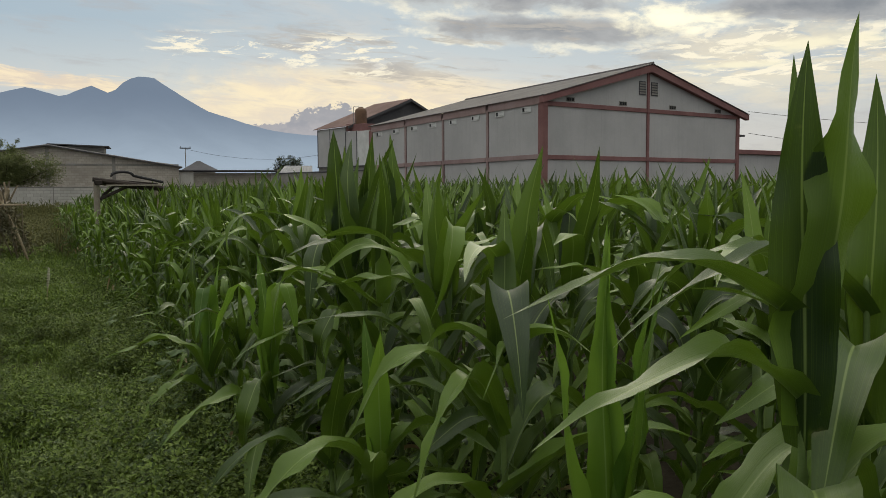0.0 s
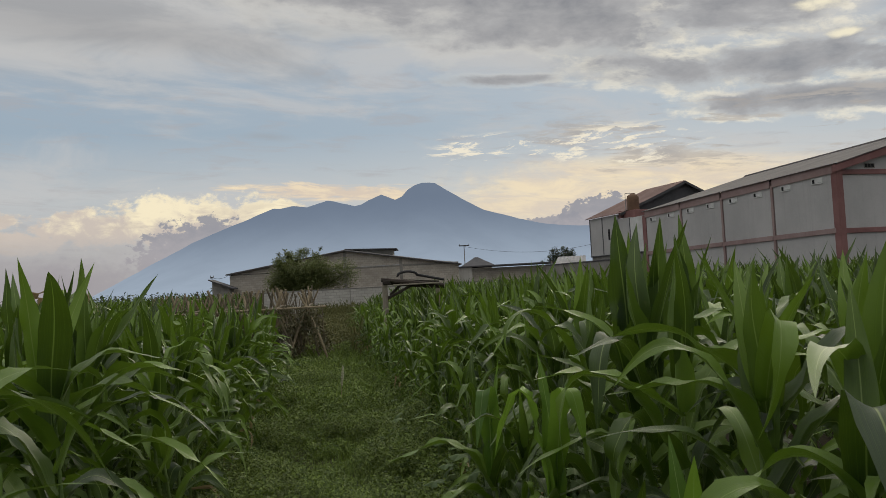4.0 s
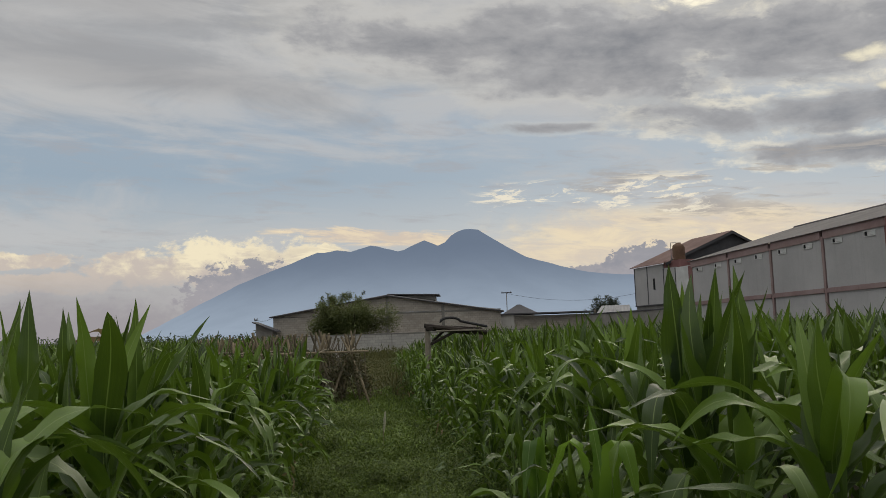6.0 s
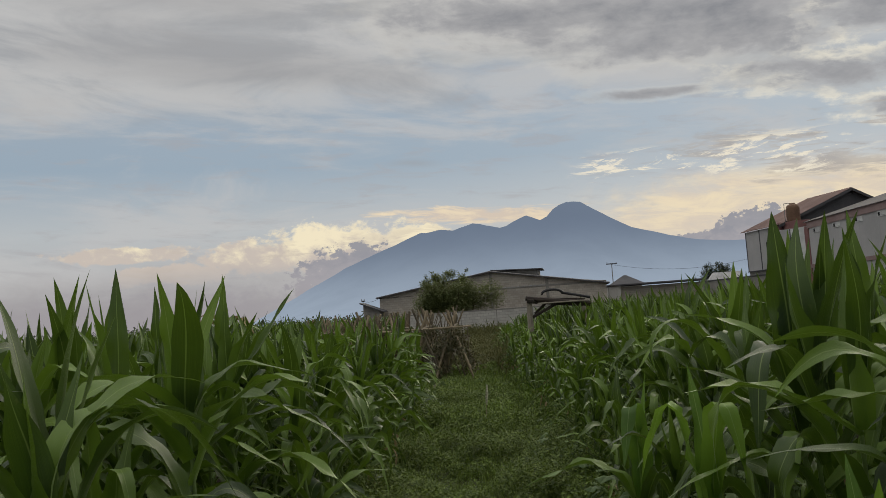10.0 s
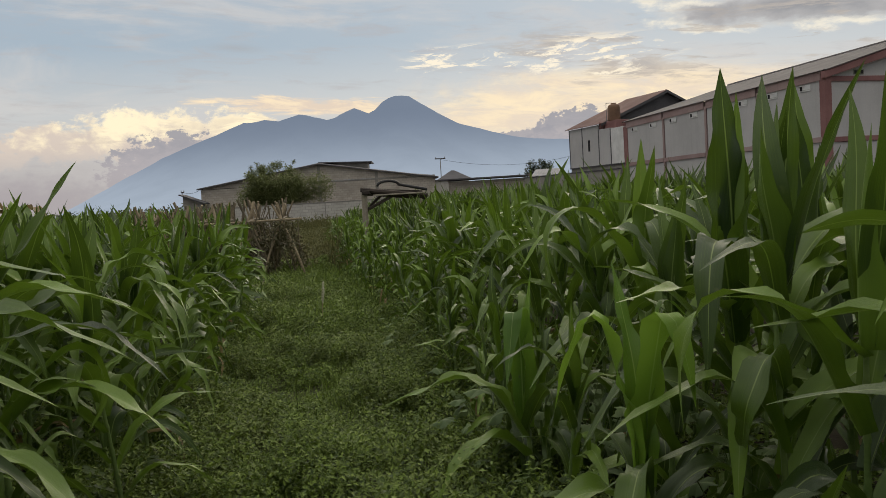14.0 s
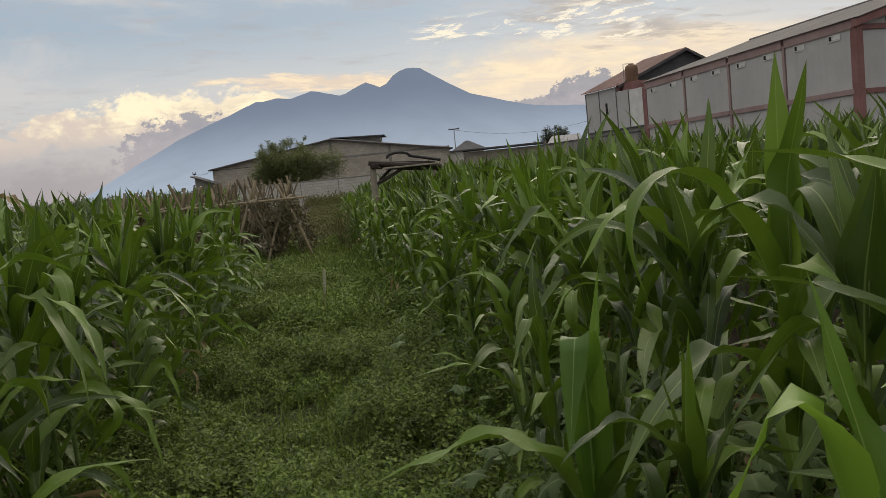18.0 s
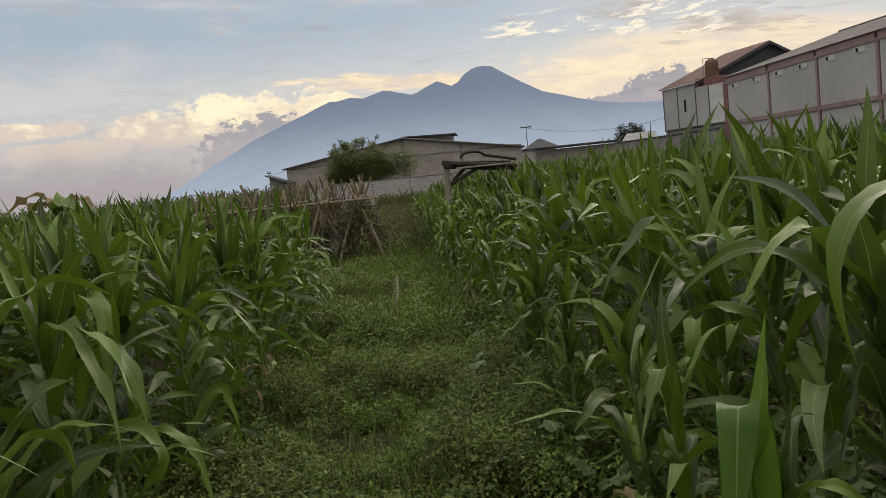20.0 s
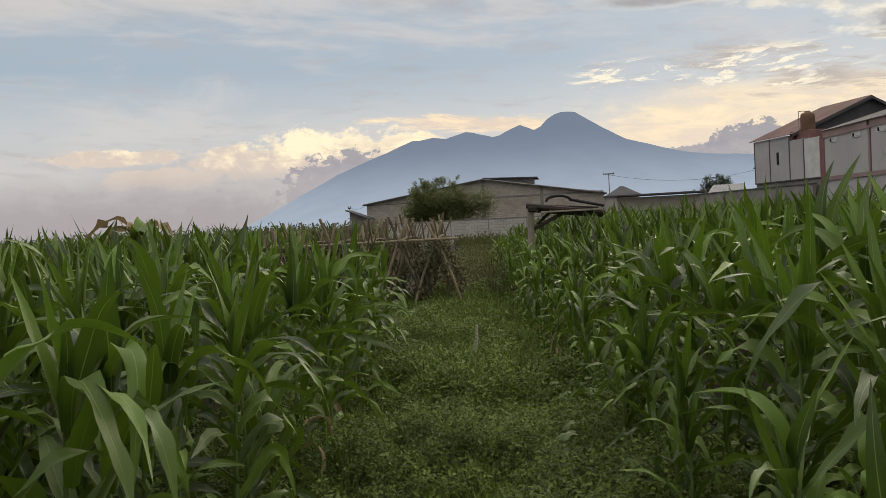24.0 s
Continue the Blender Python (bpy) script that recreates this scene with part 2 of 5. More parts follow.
# ---- materials ----
def material(name, rough=0.8, spec=0.3):
    """A new material: its nodes, its surface node and the coordinates of the object."""
    mat = bpy.data.materials.new(name)
    mat.use_nodes = True
    n = Nodes(mat.node_tree)
    bsdf = n.add("ShaderNodeBsdfPrincipled")
    bsdf.inputs["Roughness"].default_value = rough
    bsdf.inputs["Specular IOR Level"].default_value = spec
    out = n.add("ShaderNodeOutputMaterial")
    n.put(out.inputs[0], bsdf.outputs[0])
    place = n.add("ShaderNodeNewGeometry").outputs["Position"]
    return mat, n, bsdf, out, place


def worn(name, dark, light, rough=0.85, spec=0.25, scale=1.2, grain=40.0, bump=0.25, streaks=0.0):
    """A surface with broad stains, fine grain and, if asked, streaks that run down."""
    mat, n, bsdf, out, place = material(name, rough, spec)
    broad, fine = n.noise(place, scale, 6, 0.6), n.noise(place, grain, 4, 0.6)
    mixed = n.math("ADD", n.math("MULTIPLY", broad, 0.75), n.math("MULTIPLY", fine, 0.25))
    colour = n.mix(n.step(mixed, 0.3, 0.7), dark, light)
    if streaks:
        stretch = n.add("ShaderNodeVectorMath")
        stretch.operation = "MULTIPLY"
        n.put(stretch.inputs[0], place)
        stretch.inputs[1].default_value = (5, 5, 0.25)
        runs = n.step(n.noise(stretch.outputs[0], 1.0, 5, 0.6), 0.5, 0.75)
        colour = n.mix(n.math("MULTIPLY", runs, streaks), colour, tuple(v * 0.6 for v in dark))
    n.put(bsdf.inputs["Base Color"], colour)
    n.put(bsdf.inputs["Normal"], n.bump(fine, bump, 0.01))
    return mat


def leaf_material(name, dark, light, rib, shine=0.42, through_light=0.32, random_input="object", spec=0.45, fuzz=0.0, patches=None):
    """Blade with a pale midrib, fine veins and light that comes through."""
    mat, n, bsdf, out, place = material(name, shine, spec)
    bsdf.inputs["Sheen Weight"].default_value, bsdf.inputs["Sheen Roughness"].default_value = fuzz, 0.35
    uv = n.add("ShaderNodeUVMap").outputs[0]
    split = n.add("ShaderNodeSeparateXYZ")
    n.put(split.inputs[0], uv)
    across = n.math("ABSOLUTE", n.math("SUBTRACT", split.outputs[0], 0.5))
    chance = n.add("ShaderNodeObjectInfo").outputs["Random"] if random_input == "object" else n.add("ShaderNodeNewGeometry").outputs["Random Per Island"]
    patch = n.noise(place, 3.0, 4)
    tone = n.math("ADD", n.math("MULTIPLY", chance, 0.65), n.math("MULTIPLY", patch, 0.5))
    colour = n.mix(n.step(tone, 0.2, 0.95), dark, light)
    veins = n.noise(n.vector(n.math("MULTIPLY", split.outputs[0], 60.0), n.math("MULTIPLY", split.outputs[1], 1.5), chance), 1.0, 2)
    colour = n.mix(n.math("MULTIPLY", n.step(veins, 0.5, 0.75), 0.3), colour, light)
    blotch = n.step(n.noise(place, 14.0, 4, 0.65), 0.66, 0.78)
    colour = n.mix(n.math("MULTIPLY", blotch, 0.35), colour, (0.17, 0.17, 0.06))
    colour = n.mix(n.math("MULTIPLY", n.math("SUBTRACT", 1.0, n.step(across, 0.008, 0.034)), 0.7), colour, rib)
    if patches:
        withered = n.step(n.math("ADD", n.noise(place, 1.3, 5, 0.6), n.math("MULTIPLY", chance, 0.16)), 0.5, 0.74)
        colour = n.mix(n.math("MULTIPLY", withered, 0.28), colour, patches)
    n.put(bsdf.inputs["Base Color"], colour)
    n.put(bsdf.inputs["Normal"], n.bump(veins, 0.25, 0.004))
    thin = n.add("ShaderNodeBsdfTranslucent")
    n.put(thin.inputs[0], n.mix(0.55, colour, tuple(min(1.0, v * 1.6) for v in light)))
    blend = n.add("ShaderNodeMixShader")
    blend.inputs[0].default_value = through_light
    n.put(blend.inputs[1], bsdf.outputs[0])
    n.put(blend.inputs[2], thin.outputs[0])
    n.put(out.inputs[0], blend.outputs[0])
    return mat


def block_wall(name, dark, light, joint, block=(0.4, 0.2)):
    """Concrete blocks with thin joints; the wall's own coordinates come from its UV map in metres."""
    mat, n, bsdf, out, place = material(name, 0.9, 0.15)
    uv = n.add("ShaderNodeUVMap").outputs[0]
    brick = n.add("ShaderNodeTexBrick")
    n.put(brick.inputs["Vector"], uv)
    brick.inputs["Scale"].default_value = 1.0
    brick.inputs["Brick Width"].default_value, brick.inputs["Row Height"].default_value = block
    brick.inputs["Mortar Size"].default_value = 0.012
    brick.inputs["Color1"].default_value, brick.inputs["Color2"].default_value = (*dark, 1), (*light, 1)
    brick.inputs["Mortar"].default_value = (*joint, 1)
    stain = n.noise(place, 0.5, 6, 0.6)
    colour = n.mix(n.math("MULTIPLY", n.step(stain, 0.42, 0.7), 0.45), brick.outputs[0], tuple(v * 0.6 for v in dark))
    n.put(bsdf.inputs["Base Color"], colour)
    n.put(bsdf.inputs["Normal"], n.bump(n.math("ADD", n.math("MULTIPLY", brick.outputs[1], -1.0), n.noise(place, 30, 3)), 0.35, 0.01))
    return mat


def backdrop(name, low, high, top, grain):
    """Far hills as a glowing backdrop, the evening haze painted into a colour that pales towards the plain."""
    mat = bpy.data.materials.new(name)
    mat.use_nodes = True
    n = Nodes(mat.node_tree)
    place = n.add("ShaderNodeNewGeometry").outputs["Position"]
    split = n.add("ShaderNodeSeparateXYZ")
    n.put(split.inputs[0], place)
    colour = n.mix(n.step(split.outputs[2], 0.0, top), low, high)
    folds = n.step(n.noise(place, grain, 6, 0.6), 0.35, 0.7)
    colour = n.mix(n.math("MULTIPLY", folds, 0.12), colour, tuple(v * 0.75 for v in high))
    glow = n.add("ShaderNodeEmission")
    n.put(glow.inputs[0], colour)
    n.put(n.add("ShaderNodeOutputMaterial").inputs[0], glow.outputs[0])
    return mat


MAT_LEAF = leaf_material("corn_leaf", (0.012, 0.032, 0.004), (0.126, 0.212, 0.019), (0.24, 0.32, 0.09), 0.47, 0.2, spec=0.5, fuzz=0.1)
MAT_YOUNG = leaf_material("young_corn_leaf", (0.055, 0.125, 0.014), (0.17, 0.29, 0.034), (0.28, 0.38, 0.12), 0.46, 0.34)
MAT_FIELD = leaf_material("corn_field_leaf", (0.012, 0.028, 0.004), (0.12, 0.2, 0.018), (0.19, 0.26, 0.06), 0.48, 0.14, "island", 0.55, 0.1)
MAT_DRY = leaf_material("dry_leaf", (0.2, 0.14, 0.07), (0.32, 0.24, 0.13), (0.36, 0.28, 0.16), 0.7, 0.2)
MAT_WEED = leaf_material("weed_leaf", (0.016, 0.036, 0.006), (0.18, 0.26, 0.042), (0.19, 0.26, 0.05), 0.6, 0.18, "island", 0.3, patches=(0.11, 0.115, 0.042))
MAT_STRAW = leaf_material("straw_leaf", (0.04, 0.055, 0.016), (0.14, 0.135, 0.052), (0.18, 0.16, 0.07), 0.7, 0.2, "island", 0.2)
MAT_BROAD = leaf_material("broad_weed_leaf", (0.075, 0.118, 0.045), (0.16, 0.22, 0.092), (0.22, 0.28, 0.13), 0.6, 0.2, spec=0.25)
MAT_STALK = worn("corn_stalk", (0.07, 0.12, 0.03), (0.16, 0.22, 0.07), 0.5, 0.35, 6, 60, 0.1)
MAT_SOIL = worn("soil", (0.022, 0.018, 0.012), (0.055, 0.045, 0.03), 0.95, 0.1, 2.0, 25, 0.8)
MAT_TURF = worn("turf_soil", (0.02, 0.026, 0.011), (0.055, 0.055, 0.026), 0.95, 0.1, 1.5, 30, 0.8)
MAT_POLE = worn("dry_cane", (0.16, 0.125, 0.082), (0.38, 0.31, 0.205), 0.8, 0.2, 4, 50, 0.3)
MAT_SEED = worn("dry_seed_husk", (0.36, 0.35, 0.25), (0.55, 0.53, 0.4), 0.9, 0.1, 8, 90, 0.5)
MAT_TIMBER = worn("weathered_timber", (0.2, 0.17, 0.13), (0.36, 0.32, 0.26), 0.85, 0.2, 3, 45, 0.4)
MAT_DARKWOOD = worn("dark_timber", (0.03, 0.024, 0.02), (0.075, 0.06, 0.05), 0.8, 0.25, 3, 45, 0.4)
MAT_RUBBER = worn("black_rubber", (0.015, 0.015, 0.016), (0.035, 0.034, 0.034), 0.6, 0.4, 4, 60, 0.2)
MAT_PANEL = worn("grey_rendered_panel", (0.4, 0.392, 0.385), (0.5, 0.49, 0.48), 0.9, 0.2, 0.35, 14, 0.15, 0.18)
MAT_RED = worn("red_painted_concrete", (0.19, 0.09, 0.085), (0.27, 0.14, 0.132), 0.8, 0.25, 0.8, 20, 0.2, 0.15)
# paler copy of the red paint, with the side's sky light in its colour
MAT_RED_SKYLIT = worn("red_paint_skylit", (0.27, 0.185, 0.175), (0.36, 0.27, 0.255), 0.85, 0.2, 0.7, 18, 0.2, 0.2)
MAT_ROOF = worn("grey_sheet_roof", (0.095, 0.088, 0.088), (0.155, 0.142, 0.14), 0.75, 0.2, 0.5, 12, 0.1, 0.2)
MAT_REDROOF = worn("rusty_sheet_roof", (0.12, 0.065, 0.055), (0.2, 0.12, 0.105), 0.7, 0.3, 0.5, 12, 0.1, 0.2)
MAT_DARKWALL = worn("dark_sheet_wall", (0.07, 0.07, 0.075), (0.12, 0.115, 0.12), 0.8, 0.2, 0.5, 14, 0.15)
MAT_DARK = worn("dark_opening", (0.012, 0.012, 0.012), (0.03, 0.03, 0.03), 0.8, 0.2)
MAT_PALE = worn("pale_vent_grille", (0.55, 0.55, 0.53), (0.7, 0.7, 0.68), 0.8, 0.2, 2, 20)
MAT_TANK = worn("rust_brown_tank", (0.11, 0.06, 0.038), (0.19, 0.11, 0.065), 0.6, 0.3, 1.5, 20, 0.1)
MAT_METAL = worn("grey_metal", (0.16, 0.16, 0.17), (0.26, 0.26, 0.27), 0.5, 0.5, 3, 40, 0.1)
MAT_TIN = worn("pale_tin_sheet", (0.2, 0.2, 0.205), (0.3, 0.3, 0.305), 0.7, 0.2, 1, 15, 0.1, 0.1)
MAT_WHITEWALL = worn("whitewashed_wall", (0.4, 0.38, 0.34), (0.56, 0.54, 0.5), 0.9, 0.2, 0.6, 15, 0.2, 0.3)
MAT_BLOCK = block_wall("concrete_block_wall", (0.42, 0.375, 0.32), (0.52, 0.475, 0.41), (0.34, 0.31, 0.27))
MAT_BLOCKLIGHT = block_wall("pale_block_wall", (0.46, 0.44, 0.4), (0.55, 0.53, 0.48), (0.34, 0.33, 0.3))
MAT_CONCRETE = worn("grey_concrete", (0.2, 0.19, 0.17), (0.31, 0.295, 0.27), 0.9, 0.2, 1, 25, 0.3, 0.2)
MAT_BARK = worn("bark", (0.05, 0.04, 0.03), (0.12, 0.095, 0.07), 0.9, 0.2, 5, 40, 0.6)
MAT_TREE = leaf_material("tree_leaf", (0.075, 0.098, 0.034), (0.18, 0.205, 0.07), (0.08, 0.1, 0.04), 0.6, 0.25, "island")
MAT_FARTREE = leaf_material("far_tree_leaf", (0.05, 0.07, 0.05), (0.09, 0.11, 0.075), (0.1, 0.12, 0.08), 0.7, 0.2, "island")
MAT_CABLE = worn("black_cable", (0.02, 0.02, 0.02), (0.05, 0.05, 0.05), 0.6, 0.3)
# haze before the mountain is put into its glow, palest at the foot
MAT_HILL = backdrop("mountain_painted_haze", srgb(164, 180, 202), srgb(116, 131, 155), 330.0, 0.006)


# ---- mesh helpers ----
def mesh_object(name, verts, faces, mat, parent=None, label="", uvs=None, smooth=False):
    data = bpy.data.meshes.new(name)
    data.from_pydata([tuple(v) for v in verts] if not isinstance(verts, list) else verts, [], faces)
    data.materials.append(mat)
    if uvs is not None:
        layer = data.uv_layers.new(name="UVMap")
        layer.data.foreach_set("uv", np.asarray(uvs, dtype=np.float32).ravel())
    if smooth:
        data.polygons.foreach_set("use_smooth", [True] * len(data.polygons))
    ob = new(name, data)
    if parent:
        ob.parent = parent
    return tagged(ob, label)


def part(name, bm, mat, parent=None, label="", smooth=False):
    """Link a bmesh as one mesh object under a thing or a part."""
    data = bpy.data.meshes.new(name)
    bm.to_mesh(data)
    bm.free()
    data.materials.append(mat)
    if smooth:
        data.polygons.foreach_set("use_smooth", [True] * len(data.polygons))
    ob = new(name, data)
    if parent:
        ob.parent = parent
    return tagged(ob, label)


def thing(name, m, label, category, group="", kind=""):
    ob = new(name)
    ob.matrix_world = m
    ob.empty_display_size = 0.1
    return tagged(ob, label, category, group, kind)


def slab(bm, low, high, bevel=0.0):
    """An axis-aligned block, with bevelled edges if asked."""
    low, high = Vector(low), Vector(high)
    made = bmesh.ops.create_cube(bm, size=1.0, matrix=Matrix.Translation((low + high) / 2) @ Matrix.Diagonal((*(high - low), 1)))
    if bevel:
        edges = list({e for v in made["verts"] for e in v.link_edges})
        bmesh.ops.bevel(bm, geom=edges, offset=bevel, segments=1, affect="EDGES")
    return bm


def metre_uv(bm):
    """UVs in metres: along the wall and up it."""
    layer = bm.loops.layers.uv.new("UVMap")
    for face in bm.faces:
        flat = abs(face.normal.y) >= abs(face.normal.x)
        for loop in face.loops:
            co = loop.vert.co
            loop[layer].uv = (co.x if flat else co.y, co.z if abs(face.normal.z) < 0.7 else co.y)
    return bm


def rod(bm, a, b, ra, rb=None, sides=6):
    """A tapered round bar from a to b."""
    a, b = Vector(a), Vector(b)
    turn = (b - a).to_track_quat("Z", "Y").to_matrix().to_4x4()
    bmesh.ops.create_cone(bm, cap_ends=True, segments=sides, radius1=ra, radius2=ra if rb is None else rb, depth=(b - a).length,
                          matrix=Matrix.Translation((a + b) / 2) @ turn)
    return bm


def sweep(bm, spots, r, sides=6):
    """One tube along a line of places."""
    rings = []
    for k, spot in enumerate(spots):
        way = (spots[min(k + 1, len(spots) - 1)] - spots[max(k - 1, 0)]).normalized()
        turn = way.to_track_quat("Z", "Y")
        rings.append([bm.verts.new(spot + turn @ Vector((r * math.cos(j * math.tau / sides), r * math.sin(j * math.tau / sides), 0))) for j in range(sides)])
    for p, q in zip(rings, rings[1:]):
        for j in range(sides):
            i = (j + 1) % sides
            bm.faces.new((p[j], p[i], q[i], q[j]))
    bm.faces.new(rings[0][::-1])
    bm.faces.new(rings[-1])
    return bm


def prism(bm, outline, y0, y1):
    """A solid from an outline in x and z, between two depths."""
    front = [bm.verts.new((x, y0, z)) for x, z in outline]
    back = [bm.verts.new((x, y1, z)) for x, z in outline]
    bm.faces.new(front)
    bm.faces.new(back[::-1])
    for k in range(len(outline)):
        j = (k + 1) % len(outline)
        bm.faces.new((front[j], front[k], back[k], back[j]))
    bmesh.ops.recalc_face_normals(bm, faces=bm.faces)
    return bm


def solid(corners, thick):
    """A sheet through corners in one plane, given a thickness downwards."""
    bm = bmesh.new()
    top = [bm.verts.new(c) for c in corners]
    low = [bm.verts.new(Vector(c) - Vector((0, 0, thick))) for c in corners]
    bm.faces.new(top)
    bm.faces.new(low[::-1])
    for k in range(len(corners)):
        j = (k + 1) % len(corners)
        bm.faces.new((top[j], top[k], low[k], low[j]))
    bmesh.ops.recalc_face_normals(bm, faces=bm.faces)
    return bm


def corrugated(a, b, c, d, waves, depth=0.04, thick=0.03):
    """A roofing sheet with ribs from the edge a-b down to d-c."""
    bm = bmesh.new()
    a, b, c, d = map(Vector, (a, b, c, d))
    up = (b - a).cross(d - a).normalized()
    up = up if up.z > 0 else -up
    rows = []
    for k in range(waves * 2 + 1):
        f = k / (waves * 2)
        rise = up * (depth if k % 2 else 0)
        pair = [a.lerp(b, f) + rise, d.lerp(c, f) + rise]
        rows.append([bm.verts.new(p) for p in pair] + [bm.verts.new(p - up * thick) for p in pair])
    for p, q in zip(rows, rows[1:]):
        bm.faces.new((p[0], q[0], q[1], p[1]))
        bm.faces.new((p[2], p[3], q[3], q[2]))
        bm.faces.new((p[0], p[2], q[2], q[0]))
        bm.faces.new((p[1], q[1], q[3], p[3]))
    for p in (rows[0], rows[-1]):
        bm.faces.new((p[0], p[1], p[3], p[2]))
    bmesh.ops.recalc_face_normals(bm, faces=bm.faces)
    return bm


# ---- the ground ----
def axis_x(y):
    """The middle of the path at a distance y."""
    return 0.3 - 0.11 * y


def ground_height(x, y):
    """Gentle lumps near the path, flat farther off."""
    fade = max(0.0, 1.0 - max(0.0, math.hypot(x, y - 8) - 20) / 20)
    return fade * (0.05 * noise.noise((x * 0.8, y * 0.8, 0.0)) + 0.03 * noise.noise((x * 2.3, y * 2.3, 4.0)))


def make_ground():
    lines = [-4500, -1500, -500, -150, -60, -35] + [-30 + 0.6 * k for k in range(101)] + [35, 60, 150, 500, 1500, 4500]
    verts = [(x, y, ground_height(x, y)) for y in lines for x in lines]
    wide = len(lines)
    faces = [(r * wide + c, r * wide + c + 1, (r + 1) * wide + c + 1, (r + 1) * wide + c) for r in range(wide - 1) for c in range(wide - 1)]
    ob = mesh_object("ground", verts, faces, MAT_SOIL, smooth=True)
    tagged(ob, "bare brown field soil under the crop, reaching the plain", "ground", kind="structure")


def make_path_turf():
    """The trodden strip between the two fields."""
    bm = bmesh.new()
    rows = []
    for k in range(0, 137):
        y = -7.5 + k * 0.5
        row = []
        for j in range(9):
            off = -1.2 + j * 0.3
            x = axis_x(y) + off
            row.append(bm.verts.new((x, y, ground_height(x, y) + 0.012 + 0.03 * math.cos(off * 1.2) + 0.02 * noise.noise((x * 3, y * 3, 9)))))
        rows.append(row)
    for p, q in zip(rows, rows[1:]):
        for j in range(8):
            bm.faces.new((p[j], p[j + 1], q[j + 1], q[j]))
    ob = part("path", bm, MAT_TURF, smooth=True)
    tagged(ob, "narrow trodden earth path overgrown with short weeds", "path", kind="structure")


# ---- the mountain ----
SUMMITS = ((-176, 344, 210, 1.0), (-368, 331, 420, 1.0), (-500, 318, 520, 1.1), (330, 238, 420, 1.0), (700, 196, 900, 1.0))


def ridge(x):
    """The height of the range's crest: cones that run into one another, over a long left flank."""
    high = 378 - (abs(x + 3) / 60) ** 2.5 * 14
    for at, top, wide, power in SUMMITS:
        high = max(high, top - (abs(x - at) / wide) ** power * (95 if at > -200 and at < 0 else 110))
    left = 316 - max(0.0, -x - 560) * 0.36 - max(0.0, -x - 880) * 0.12
    right = 372 - max(0.0, x - 30) * 0.64 + max(0.0, x - 190) * 0.34 + max(0.0, x - 420) * 0.22
    return max(0.0, min(max(high, 0), left if x < -560 else 1e9, right if x > 30 else 1e9)) if -560 <= x <= 30 else max(0.0, left if x < 0 else max(right, 60))


def make_mountain():
    bm = bmesh.new()
    grid = []
    for j in range(13):
        f = j / 12
        row = []
        for k in range(161):
            x = -1700 + k * 25
            top = ridge(x) + (2.5 * noise.noise((x * 0.02, 0, 2)) + 4 * noise.noise((x * 0.006, 0, 7)))
            y = 3000 - 900 * (1 - f) ** 1.3 + 60 * noise.noise((x * 0.004, f * 3, 1)) * (1 - f)
            z = top * f ** 1.25 * (1 + 0.12 * (1 - f) * noise.noise((x * 0.008, f * 4, 3)))
            row.append(bm.verts.new((x * y / 3000, y, max(z, -2) * y / 3000 + 1.5 * (1 - y / 3000) - (4 if j == 0 else 0))))
        grid.append(row)
    for p, q in zip(grid, grid[1:]):
        for k in range(160):
            bm.faces.new((p[k], p[k + 1], q[k + 1], q[k]))
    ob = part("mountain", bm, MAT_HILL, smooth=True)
    tagged(ob, "volcanic mountain with painted blue-grey haze, a domed summit and long flanks", "mountain", kind="backdrop")


# ---- the long warehouse ----
CORNER = Vector((19.58, 39.5, 0))
LONG = Vector((-0.2833, 0.959, 0))
SIDE = Matrix(((0.959, -0.2833, 0, CORNER.x), (0.2833, 0.959, 0, CORNER.y), (0, 0, 1, 0), (0, 0, 0, 1)))
WIDE, DEEP, EAVE = 17.15, 17.0, 6.22


def eave(y):
    return EAVE - 0.55 * y / DEEP


def belt(y):
    return 3.08 - 0.2 * y / DEEP


